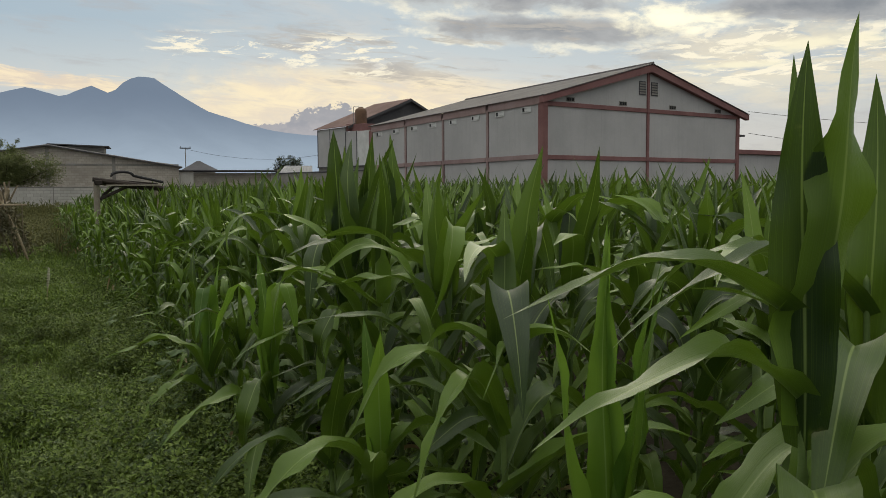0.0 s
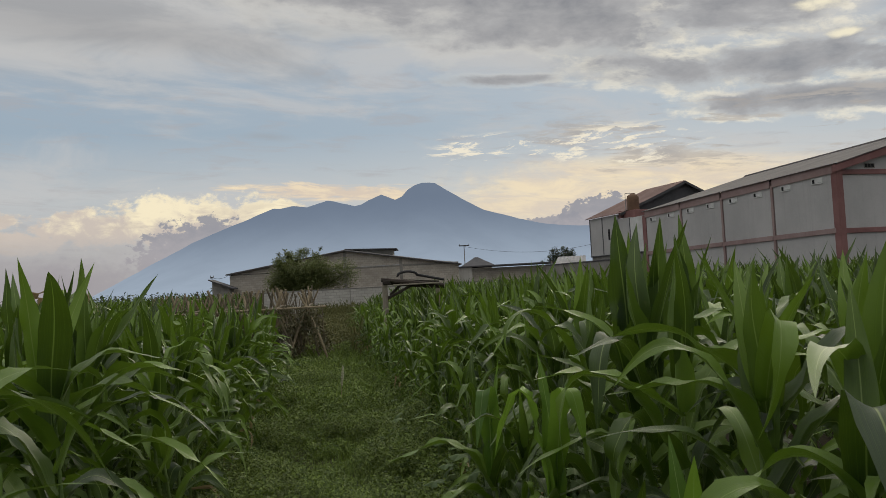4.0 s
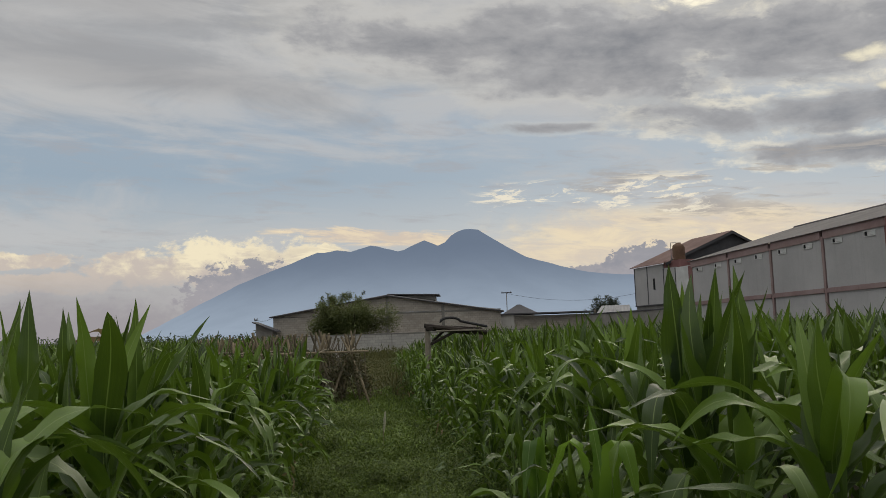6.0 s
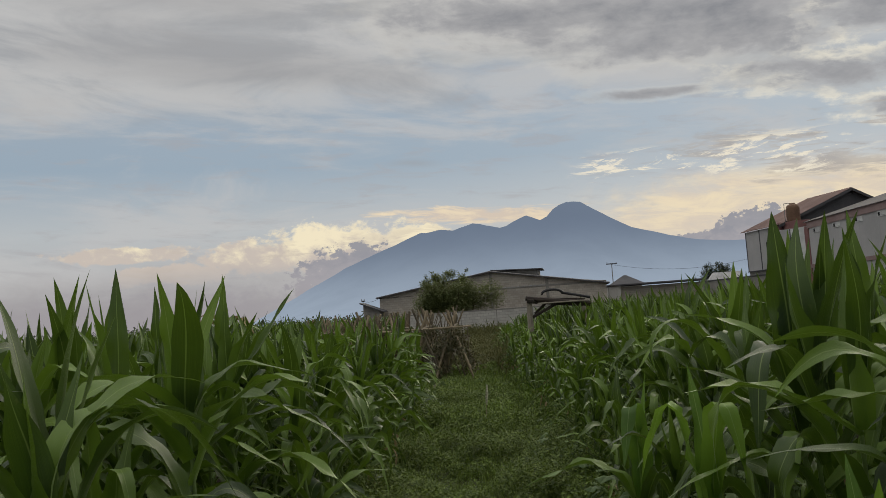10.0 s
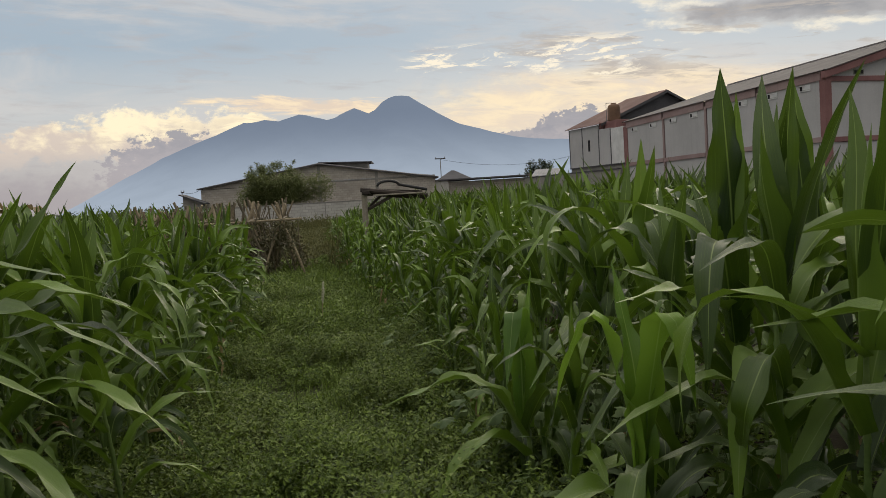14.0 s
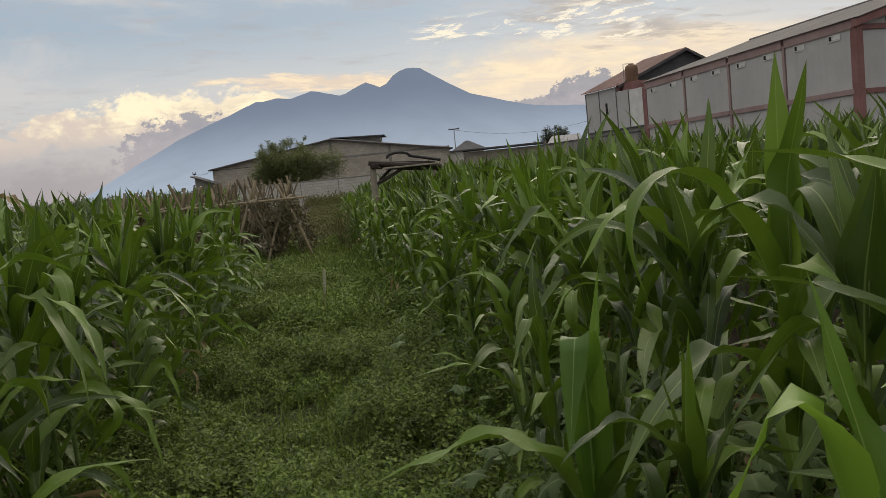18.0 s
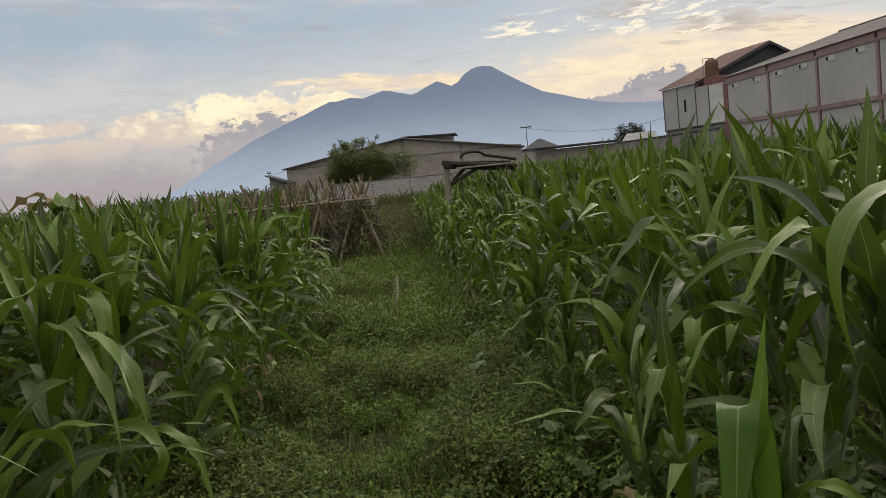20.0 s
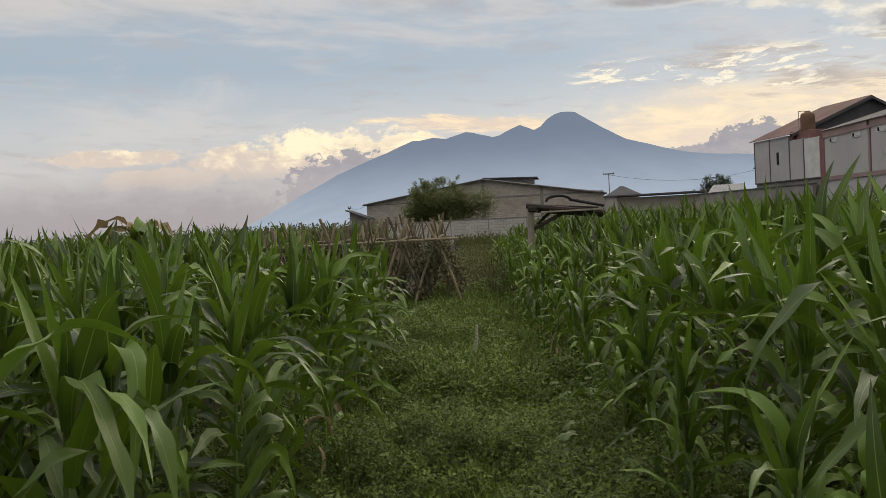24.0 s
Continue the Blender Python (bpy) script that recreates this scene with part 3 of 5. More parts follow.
def make_warehouse():
    hall = thing("warehouse", SIDE, "long grey rendered warehouse with red concrete frame and sheet roof", "building")
    ridge_x, ridge_z = WIDE / 2 - 0.2, 8.45
    bays = [0.0, 4.4, 8.65, 12.75, DEEP]
    # side bays: a panel above the belt, a panel below it, two small vents in each
    for k in range(4):
        a, b = bays[k] + 0.14, bays[k + 1] - 0.14
        bm = bmesh.new()
        bm_verts = [bm.verts.new(p) for p in ((0.0, a, belt(a) + 0.12), (0.0, b, belt(b) + 0.12), (0.0, b, eave(b) - 0.42), (0.0, a, eave(a) - 0.42))]
        bm.faces.new(bm_verts)
        grown = bmesh.ops.extrude_face_region(bm, geom=bm.faces[:])
        bmesh.ops.translate(bm, vec=(0.2, 0, 0), verts=[g for g in grown["geom"] if isinstance(g, bmesh.types.BMVert)])
        bmesh.ops.recalc_face_normals(bm, faces=bm.faces)
        part("wall_panel", bm, MAT_PANEL, hall)
        part("wall_panel", slab(bmesh.new(), (0.02, a, 0), (0.2, b, belt(b) - 0.1)), MAT_PANEL, hall)
        for f in (0.24, 0.77):
            y = a + (b - a) * f
            z = eave(y) - 0.62
            vent = part("vent", slab(slab(slab(slab(bmesh.new(), (-0.04, y - 0.36, z + 0.1), (0.0, y + 0.36, z + 0.14)), (-0.04, y - 0.36, z - 0.14), (0.0, y + 0.36, z - 0.1)),
                        (-0.04, y - 0.36, z - 0.1), (0.0, y - 0.32, z + 0.1)), (-0.04, y + 0.32, z - 0.1), (0.0, y + 0.36, z + 0.1)), MAT_PALE, hall, "pale vent block")
            part("opening", slab(bmesh.new(), (-0.012, y + 0.16, z - 0.1), (-0.004, y + 0.32, z + 0.1)), MAT_DARK, vent, "dark hole")
            part("grille", slab(bmesh.new(), (-0.02, y - 0.32, z - 0.07), (-0.004, y + 0.16, z + 0.1)), MAT_PALE, vent)
    for y in bays:
        corner = y in (0.0, DEEP)
        part("column", slab(bmesh.new(), (-0.05, y - (0.2 if corner else 0.08), 0), (0.3, y + (0.2 if corner else 0.08), eave(y) - 0.3), 0.015), MAT_RED if corner else MAT_RED_SKYLIT, hall)
    for low, high, name in ((lambda y: eave(y) - 0.42, eave, "eave_beam"), (lambda y: belt(y) - 0.12, lambda y: belt(y) + 0.12, "belt_beam")):
        for a, b in zip(bays, bays[1:]):
            bm = bmesh.new()
            ring = [[bm.verts.new(p) for p in ((-0.06, y, low(y)), (0.28, y, low(y)), (0.28, y, high(y)), (-0.06, y, high(y)))] for y in (a + 0.1, b - 0.1)]
            for k in range(4):
                j = (k + 1) % 4
                bm.faces.new((ring[0][k], ring[0][j], ring[1][j], ring[1][k]))
            bm.faces.new(ring[0])
            bm.faces.new(ring[1][::-1])
            bmesh.ops.recalc_face_normals(bm, faces=bm.faces)
            part(name, bm, MAT_RED_SKYLIT, hall)
    # gable end
    mid = ridge_x
    for a, b in ((0.25, mid - 0.1), (mid + 0.1, WIDE - 0.2)):
        part("gable_panel", slab(bmesh.new(), (a, 0.02, 0), (b, 0.22, 2.93)), MAT_PANEL, hall)
        part("gable_panel", slab(bmesh.new(), (a, 0.02, 3.17), (b, 0.22, 5.72)), MAT_PANEL, hall)
        za = lambda x: 5.98 + (ridge_z - 6.15) * (1 - abs(x - mid) / (WIDE / 2))
        outline = [(a, 5.96), (b, 5.96), (b, za(b)), (a, za(a))]
        part("gable_panel", prism(bmesh.new(), outline, 0.02, 0.22), MAT_PANEL, hall)
        part("gable_beam", slab(bmesh.new(), (a, -0.05, 5.72), (b, 0.24, 5.96), 0.012), MAT_RED, hall)
        part("gable_beam", slab(bmesh.new(), (a, -0.05, 2.93), (b, 0.24, 3.17), 0.012), MAT_RED, hall)
    part("column", slab(bmesh.new(), (mid - 0.1, -0.06, 0), (mid + 0.1, 0.24, 8.2), 0.012), MAT_RED, hall)
    part("column", slab(bmesh.new(), (WIDE - 0.2, -0.06, 0), (WIDE + 0.12, 0.24, 6.1), 0.012), MAT_RED, hall)
    for x in (2.1, 6.25, 10.6, 15.0):
        vent = part("vent", slab(bmesh.new(), (x - 0.32, -0.01, 6.02), (x + 0.32, 0.015, 6.26), 0.004), MAT_CONCRETE, hall, "grey vent block")
        for k in range(3):
            part("slot", slab(bmesh.new(), (x - 0.27 + k * 0.19, -0.02, 6.06), (x - 0.12 + k * 0.19, -0.012, 6.22)), MAT_DARK, vent)
    for x in (mid - 0.5, mid + 0.55):
        window = part("window", slab(bmesh.new(), (x - 0.28, -0.02, 6.72), (x + 0.28, 0.01, 7.5), 0.004), MAT_DARKWALL, hall, "dark louvred gable window")
        for k in range(5):
            part("louvre", slab(bmesh.new(), (x - 0.25, -0.045, 6.78 + k * 0.145), (x + 0.25, -0.022, 6.86 + k * 0.145)), MAT_CONCRETE, window)
    # verge beams and roof sheets
    over = 0.45
    for s in (-1, 1):
        x0 = -0.14 if s < 0 else WIDE + over + 0.3
        z0 = EAVE - 0.05 if s < 0 else 6.0
        bm = prism(bmesh.new(), [(mid, ridge_z), (x0, z0), (x0, z0 - 0.32), (mid, ridge_z - 0.42)], -0.3, 0.0)
        part("verge_beam", bm, MAT_RED, hall)
        drop = 0.56
        sheet = corrugated((mid, -0.35, ridge_z + 0.06), (mid, DEEP + 0.2, ridge_z + 0.06 - drop), (x0, DEEP + 0.2, z0 + 0.06 - drop), (x0, -0.35, z0 + 0.06), 60, 0.025, 0.03)
        part("roof_sheet", sheet, MAT_ROOF, hall, "ribbed grey roofing sheet")
    part("ridge_cap", rod(bmesh.new(), (mid, -0.36, ridge_z + 0.07), (mid, DEEP + 0.2, ridge_z - 0.48), 0.09, 0.09, 8), MAT_ROOF, hall)
    # closing walls behind
    part("back_wall", slab(bmesh.new(), (WIDE - 0.1, 0.3, 0), (WIDE + 0.1, DEEP, 5.4)), MAT_PANEL, hall)
    part("back_wall", slab(bmesh.new(), (0.3, DEEP - 0.2, 0), (WIDE, DEEP, 5.3)), MAT_PANEL, hall)
    # canopy slab and downpipe beyond the far corner
    part("canopy", slab(bmesh.new(), (WIDE + 0.13, 0.1, 4.66), (WIDE + 0.95, 1.6, 4.78), 0.01), MAT_DARKWALL, hall, "small dark canopy slab")
    annex = thing("annex", SIDE, "low rendered annex with a red roof edge beside the warehouse", "building")
    part("wall", slab(bmesh.new(), (WIDE + 0.3, 0.6, 0), (WIDE + 14, 8, 3.55)), MAT_PANEL, annex)
    part("roof_edge", slab(bmesh.new(), (WIDE + 0.2, 0.4, 3.55), (WIDE + 14.2, 8.2, 3.85), 0.02), MAT_RED, annex)


def make_rear_house():
    """The taller house past the warehouse: pale panels, a dark gable and a rusty roof, with a tank on its corner terrace."""
    house = thing("rear_house", SIDE, "pale panelled house with dark sheet gable and rusty roof", "building")
    y0, y1, low = DEEP + 0.25, DEEP + 7.9, 3.05
    cuts = [y0, y0 + 1.75, y0 + 3.35, y0 + 5.7, y1]
    tops = [5.45, 5.5, 5.85, 5.85, 5.85]
    for k in range(4):
        a, b = cuts[k] + 0.05, cuts[k + 1] - 0.05
        part("wall_panel", slab(bmesh.new(), (0.02, a, low), (0.25, b, tops[k] if k < 2 else 5.85)), MAT_PALE if k == 0 else MAT_PANEL, house)
        part("seam", slab(bmesh.new(), (0.0, b, low), (0.22, b + 0.1, tops[k] if k < 2 else 5.85)), MAT_DARKWALL, house)
    part("corner_post", slab(bmesh.new(), (-0.02, y0 - 0.12, 0), (0.3, y0 + 0.05, 5.4), 0.01), MAT_RED, house)
    part("ledge", slab(bmesh.new(), (-0.06, y0, low - 0.08), (0.3, y1, low), 0.01), MAT_DARKWALL, house)
    part("terrace_wall", slab(bmesh.new(), (0.05, y0 + 3.0, 5.55), (0.28, y0 + 3.3, 6.05), 0.01), MAT_RED, house)
    part("hatch", slab(bmesh.new(), (-0.005, y0 + 4.6, 4.1), (0.015, y0 + 4.85, 4.9)), MAT_DARK, house)
    part("body", slab(bmesh.new(), (0.3, y0 + 3.05, 0), (10.6, y1, 5.4)), MAT_DARKWALL, house)
    part("base_wall", slab(bmesh.new(), (0.06, y0, 0), (0.3, y1, low - 0.08)), MAT_CONCRETE, house)
    g = y0 + 3.0
    ridge_x, ridge_z = 5.3, 8.02
    part("gable", prism(bmesh.new(), [(0.35, 5.2), (10.6, 5.2), (10.6, 5.5), (ridge_x, ridge_z), (0.35, 5.8)], g, g + 0.2), MAT_DARKWALL, house, "dark sheet gable wall")
    for x0, z0 in ((-0.15, 5.88), (10.9, 5.4)):
        part("roof_sheet", corrugated((ridge_x, g - 0.35, ridge_z + 0.1), (ridge_x, y1 + 0.4, ridge_z + 0.1), (x0, y1 + 0.4, z0), (x0, g - 0.35, z0), 18), MAT_REDROOF, house, "rust-coloured ribbed roofing sheet")
        part("verge_board", prism(bmesh.new(), [(ridge_x, ridge_z + 0.08), (x0, z0 - 0.02), (x0, z0 - 0.2), (ridge_x, ridge_z - 0.1)], g - 0.38, g - 0.34), MAT_DARKWALL, house)
    tank = thing("water_tank", SIDE @ pose(0.7, y0 + 2.3, 6.0), "ribbed brown plastic water tank with a domed lid", "tank")
    bm = bmesh.new()
    profile = [(0.0, 0.0), (0.42, 0.0), (0.44, 0.06), (0.42, 0.12)]
    for k in range(5):
        profile += [(0.44, 0.18 + k * 0.17), (0.41, 0.25 + k * 0.17)]
    profile += [(0.4, 1.02), (0.3, 1.12), (0.18, 1.15), (0.18, 1.22), (0.0, 1.22)]
    spin(bm, profile, 20)
    part("body", bm, MAT_TANK, tank, smooth=True)
    part("pipe", rod(rod(bmesh.new(), (-0.42, 0.3, -0.3), (-0.42, 0.3, 1.25), 0.02), (-0.42, 0.3, 1.25), (-0.05, 0.2, 1.25), 0.02), MAT_METAL, tank, "thin grey water pipe")
    part("base", slab(bmesh.new(), (-0.45, -0.9, -0.6), (0.6, 0.6, 0.0), 0.02), MAT_RED, tank)


def spin(bm, profile, sides):
    """A turned body from radius and height pairs."""
    rings = []
    for r, z in profile:
        rings.append([bm.verts.new((r * math.cos(k * math.tau / sides), r * math.sin(k * math.tau / sides), z)) for k in range(sides)] if r > 1e-4 else [bm.verts.new((0, 0, z))])
    for p, q in zip(rings, rings[1:]):
        for k in range(sides):
            j = (k + 1) % sides
            if len(p) == 1:
                bm.faces.new((p[0], q[j], q[k]))
            elif len(q) == 1:
                bm.faces.new((p[k], p[j], q[0]))
            else:
                bm.faces.new((p[k], p[j], q[j], q[k]))
    bmesh.ops.recalc_face_normals(bm, faces=bm.faces)


def make_block_shed():
    """The low concrete-block shed at the end of the path."""
    shed = thing("block_shed", pose(0, 76, 0), "low unpainted concrete-block shed with a shallow sheet roof", "building")
    left, mid, right = -18.15, -7.6, 2.75
    ztop = lambda x: 5.05 - (mid - x) * 0.145 if x < mid else 5.05 - (x - mid) * 0.163
    for a, b in ((left, mid - 0.15), (mid + 0.15, -2.6), (-2.4, right)):
        part("wall", metre_uv(prism(bmesh.new(), [(a, 0), (b, 0), (b, 3.42), (a, 3.42 if a > left else min(3.4, ztop(a)))], 0.0, 0.2)), MAT_BLOCK, shed)
        if a > left:
            part("wall", metre_uv(prism(bmesh.new(), [(a, 3.58), (b, 3.58 if ztop(b) > 3.6 else 3.5), (b, max(ztop(b), 3.52)), (a, ztop(a))], 0.0, 0.2)), MAT_BLOCK, shed)
        else:
            part("wall", metre_uv(prism(bmesh.new(), [(a + 0.2, 3.44), (b, 3.44), (b, ztop(b)), (a + 0.2, ztop(a) + 0.02)], 0.0, 0.2)), MAT_BLOCK, shed)
    for x in (mid, -2.5):
        part("column", slab(bmesh.new(), (x - 0.14, -0.04, 0), (x + 0.14, 0.22, ztop(x) - 0.02), 0.01), MAT_CONCRETE, shed)
    part("belt_beam", slab(bmesh.new(), (mid + 0.15, -0.03, 3.42), (right, 0.2, 3.57), 0.01), MAT_CONCRETE, shed)
    for x0, z0 in ((left - 0.3, ztop(left) - 0.02), (right + 0.3, ztop(right) - 0.02)):
        part("roof_sheet", corrugated((mid, -0.35, 5.15), (mid, 14, 5.3), (x0, 14, z0 + 0.15), (x0, -0.35, z0), 20, 0.05, 0.1), MAT_DARKWALL, shed, "dark ribbed roofing sheet")
    part("ridge_vent", slab(bmesh.new(), (mid + 0.9, 2.2, 4.6), (-3.3, 5.5, 5.16), 0.02), MAT_CONCRETE, shed)
    part("vent_roof", solid(((mid - 0.2, 1.8, 5.36), (-2.9, 1.8, 5.18), (-2.9, 6, 5.18), (mid - 0.2, 6, 5.36)), 0.09), MAT_DARKWALL, shed)
    part("side_wall", slab(bmesh.new(), (left, 0.2, 0), (left + 0.2, 14, 3.4)), MAT_BLOCK, shed)
    part("side_wall", slab(bmesh.new(), (right - 0.2, 0.2, 0), (right, 14, 3.3)), MAT_BLOCK, shed)
    hut = thing("lean_to", pose(-18.6, 74, 0), "small dark lean-to of boards beside the shed", "shed")
    part("wall", slab(bmesh.new(), (-0.6, 0, 0), (0.9, 1.5, 2.3), 0.02), MAT_CONCRETE, hut)
    part("front", prism(bmesh.new(), [(-0.6, 2.3), (0.9, 2.3), (-0.6, 2.9)], 0, 0.1), MAT_CONCRETE, hut)
    part("roof_slope", solid(((-0.9, -0.3, 3.1), (1.2, -0.3, 2.25), (1.2, 1.8, 2.25), (-0.9, 1.8, 3.1)), 0.1), MAT_DARKWALL, hut)


def make_boundary_wall():
    wall = thing("wall_boundary", pose(0, 60, 0), "pale concrete-block boundary wall with a capping course", "wall", kind="structure")
    for k in range(9):
        a = -16 + k * 2.6
        if a > 4:
            break
        part("wall_bay", metre_uv(slab(bmesh.new(), (a, 0, 0), (a + 2.55, 0.15, 1.58), 0.004)), MAT_BLOCKLIGHT, wall)
        part("post", slab(bmesh.new(), (a + 2.55, -0.02, 0), (a + 2.6, 0.17, 1.6)), MAT_CONCRETE, wall)
    part("coping", slab(bmesh.new(), (-16, -0.03, 1.582), (7.4, 0.18, 1.66), 0.01), MAT_CONCRETE, wall)


def make_far_houses():
    home = thing("small_house", pose(3.6, 95, 0), "small pale house with a dark tiled hip roof", "house")
    part("wall", slab(bmesh.new(), (0.3, 0, 0), (3.6, 5, 3.5)), MAT_WHITEWALL, home)
    bm = bmesh.new()
    base = [bm.verts.new(p) for p in ((0, -0.4, 3.45), (3.9, -0.4, 3.45), (3.9, 5.4, 3.45), (0, 5.4, 3.45))]
    tops = [bm.verts.new(p) for p in ((1.75, 1.8, 4.5), (2.1, 1.8, 4.5), (2.1, 3.2, 4.5), (1.75, 3.2, 4.5))]
    bm.faces.new(tops)
    bm.faces.new(base[::-1])
    for k in range(4):
        j = (k + 1) % 4
        bm.faces.new((base[k], base[j], tops[j], tops[k]))
    part("roof", bm, MAT_DARKWALL, home, "dark hip roof")
    shed = thing("long_low_shed", pose(4.6, 90, 0), "long low block outbuilding with a flat dark roof edge", "building")
    part("wall", metre_uv(slab(bmesh.new(), (0, 0, 0), (8.6, 4, 3.05))), MAT_BLOCK, shed)
    part("end_wall", slab(bmesh.new(), (-1.3, -0.6, 0), (0, 4, 3.2)), MAT_WHITEWALL, shed)
    part("roof_edge", slab(bmesh.new(), (-1.5, -0.8, 3.2), (8.8, 4.2, 3.36), 0.02), MAT_DARKWALL, shed)
    tin = thing("tin_shelter", pose(12.6, 84, 0), "open shelter under pale tin sheets", "shelter")
    for x in (0.2, 2.9):
        part("post", slab(bmesh.new(), (x, 0.1, 0), (x + 0.12, 0.22, 2.8)), MAT_TIMBER, tin)
        part("post", slab(bmesh.new(), (x, 2.6, 0), (x + 0.12, 2.72, 3.4)), MAT_TIMBER, tin)
    part("roof_sheet", corrugated((1.0, 2.9, 3.75), (3.9, 2.9, 3.75), (3.3, -0.3, 2.75), (-0.2, -0.3, 2.75), 9), MAT_TIN, tin, "pale tin sheet")
    low = thing("wall_yard", SIDE @ pose(-0.4, DEEP + 0.5, 0), "grey block yard wall with a dark capping", "wall", kind="structure")
    part("wall_face", metre_uv(slab(bmesh.new(), (0, 0, 0), (0.2, 15, 2.62))), MAT_CONCRETE, low)
    part("coping", slab(bmesh.new(), (-0.05, 0, 2.622), (0.26, 15, 2.72), 0.01), MAT_DARKWALL, low)
    for x, y, high, arm in ((4.1, 95.0, 5.9, 1.2), (-20.3, 78.0, 3.4, 0.3), (20.2, 97.0, 5.6, 1.4), (75.0, 50.0, 6.7, 1.4)):
        mast = thing("utility_pole", pose(x, y, 0), "thin utility pole with a cross-arm and cables", "pole", "utility poles")
        part("pole", rod(bmesh.new(), (0, 0, 0), (0, 0, high), 0.011 * high, 0.007 * high, 8), MAT_CONCRETE, mast)
        part("cross_arm", slab(bmesh.new(), (-arm / 2, -0.05, high - 0.12), (arm / 2, 0.05, high), 0.01), MAT_DARKWALL, mast)
        for s in (-1, 1):
            part("insulator", rod(bmesh.new(), (s * arm * 0.42, 0, high), (s * arm * 0.42, 0, high + 0.14), 0.04, 0.03), MAT_CONCRETE, mast)
    for a, b, sag in (((4.1, 95, 5.75), (20.2, 97, 5.5), 0.9), ((-20.3, 78, 3.35), (-18.2, 76, 3.45), 0.2), ((37.2, 44.8, 6.3), (75, 50, 6.5), 0.5), ((37.2, 44.8, 4.9), (75, 50, 4.0), 0.6)):
        bm = bmesh.new()
        a, b = Vector(a), Vector(b)
        spots = [a.lerp(b, k / 14) - Vector((0, 0, sag * 4 * (k / 14) * (1 - k / 14))) for k in range(15)]
        sweep(bm, spots, 0.014, 4)
        tagged(part("cable", bm, MAT_CABLE), "thin black overhead cable", "cable", "overhead cables")


make_ground()
make_path_turf()
make_mountain()
make_warehouse()
make_rear_house()
make_block_shed()
make_boundary_wall()
make_far_houses()


# ---- leaves as arrays ----
def blade(length, width, start, bend, twist, cup, wave, segments, seed, sides=4, fold=None, crease=75, droop=0.45, taper=0.42, sway=0.2):
    """A corn blade that leaves its stalk at the origin towards +x. start: rise in degrees at the base; bend: how far the tip has turned down, most of it
    round the share droop of the length. taper: the share from which it narrows to its point. fold: the share at which it breaks over, by crease degrees.
    Returns points, faces, and the UVs of the corners."""
    rng = random.Random(seed)
    angle = radians(start)
    x = z = 0.0
    side = 0.0
    points, faces, uvs = [], [], []
    step = length / segments
    phases = [rng.uniform(0, 6.28) for _ in range(4)]
    pace = length / 0.13 * 3.14
    weights = [0.25 + 1.6 * math.exp(-(((k + 0.5) / segments - droop) / 0.17) ** 2) for k in range(segments)]
    total = sum(weights)
    for k in range(segments + 1):
        f = k / segments
        shape = 0.58 + 0.42 * math.sin(math.pi / 2 * min(1.0, f / 0.34))
        if f > taper:
            shape *= 1 - ((f - taper) / (1 - taper)) ** 1.45
        half = width / 2 * max(shape, 0.004)
        roll = radians(twist) * f + radians(14 * wave) * math.sin(phases[2] + 5 * f)
        grow = min(1.0, 4 * f) * min(1.0, 3.5 * (1 - f) + 0.1)
        keel = cup * (0.6 + 1.8 * (1 - f) ** 3)
        for j in range(sides + 1):
            u = j / sides * 2 - 1
            ripple = wave * grow * (math.sin(phases[0 if u > 0 else 1] + pace * f) + 0.5 * math.sin(phases[3] + (1.7 if u > 0 else 1.9) * pace * f))
            across, up = u * half * (1 - 0.12 * cup), keel * half * (abs(u) - 0.35) + ripple * half * u * u * 0.75
            ay, az = across * math.cos(roll) - up * math.sin(roll), across * math.sin(roll) + up * math.cos(roll)
            points.append((x - az * math.sin(angle), ay + side, z + az * math.cos(angle)))
        if k == segments:
            break
        turn = bend * weights[k] / total
        if fold:
            turn += crease / (segments * 0.088) * math.exp(-((f + 0.5 / segments - fold) / 0.05) ** 2)
        angle -= radians(turn + 4 * wave * math.sin(phases[1] * 3 + 9 * f))
        x += step * math.cos(angle)
        z += step * math.sin(angle)
        side += step * sway * math.sin(phases[0] + 3.2 * f) * min(1.0, 2 * f)
    row = sides + 1
    for k in range(segments):
        for j in range(sides):
            a = k * row + j
            faces.append((a, a + 1, a + row + 1, a + row))
            for jj, kk in ((j, k), (j + 1, k), (j + 1, k + 1), (j, k + 1)):
                uvs.append((jj / sides, kk / segments))
    return points, faces, uvs


def blade_mesh(name, mat, **shape):
    points, faces, uvs = blade(**shape)
    data = bpy.data.meshes.new(name)
    data.from_pydata(points, [], faces)
    data.materials.append(mat)
    data.uv_layers.new(name="UVMap").data.foreach_set("uv", np.asarray(uvs, dtype=np.float32).ravel())
    data.polygons.foreach_set("use_smooth", [True] * len(faces))
    return data


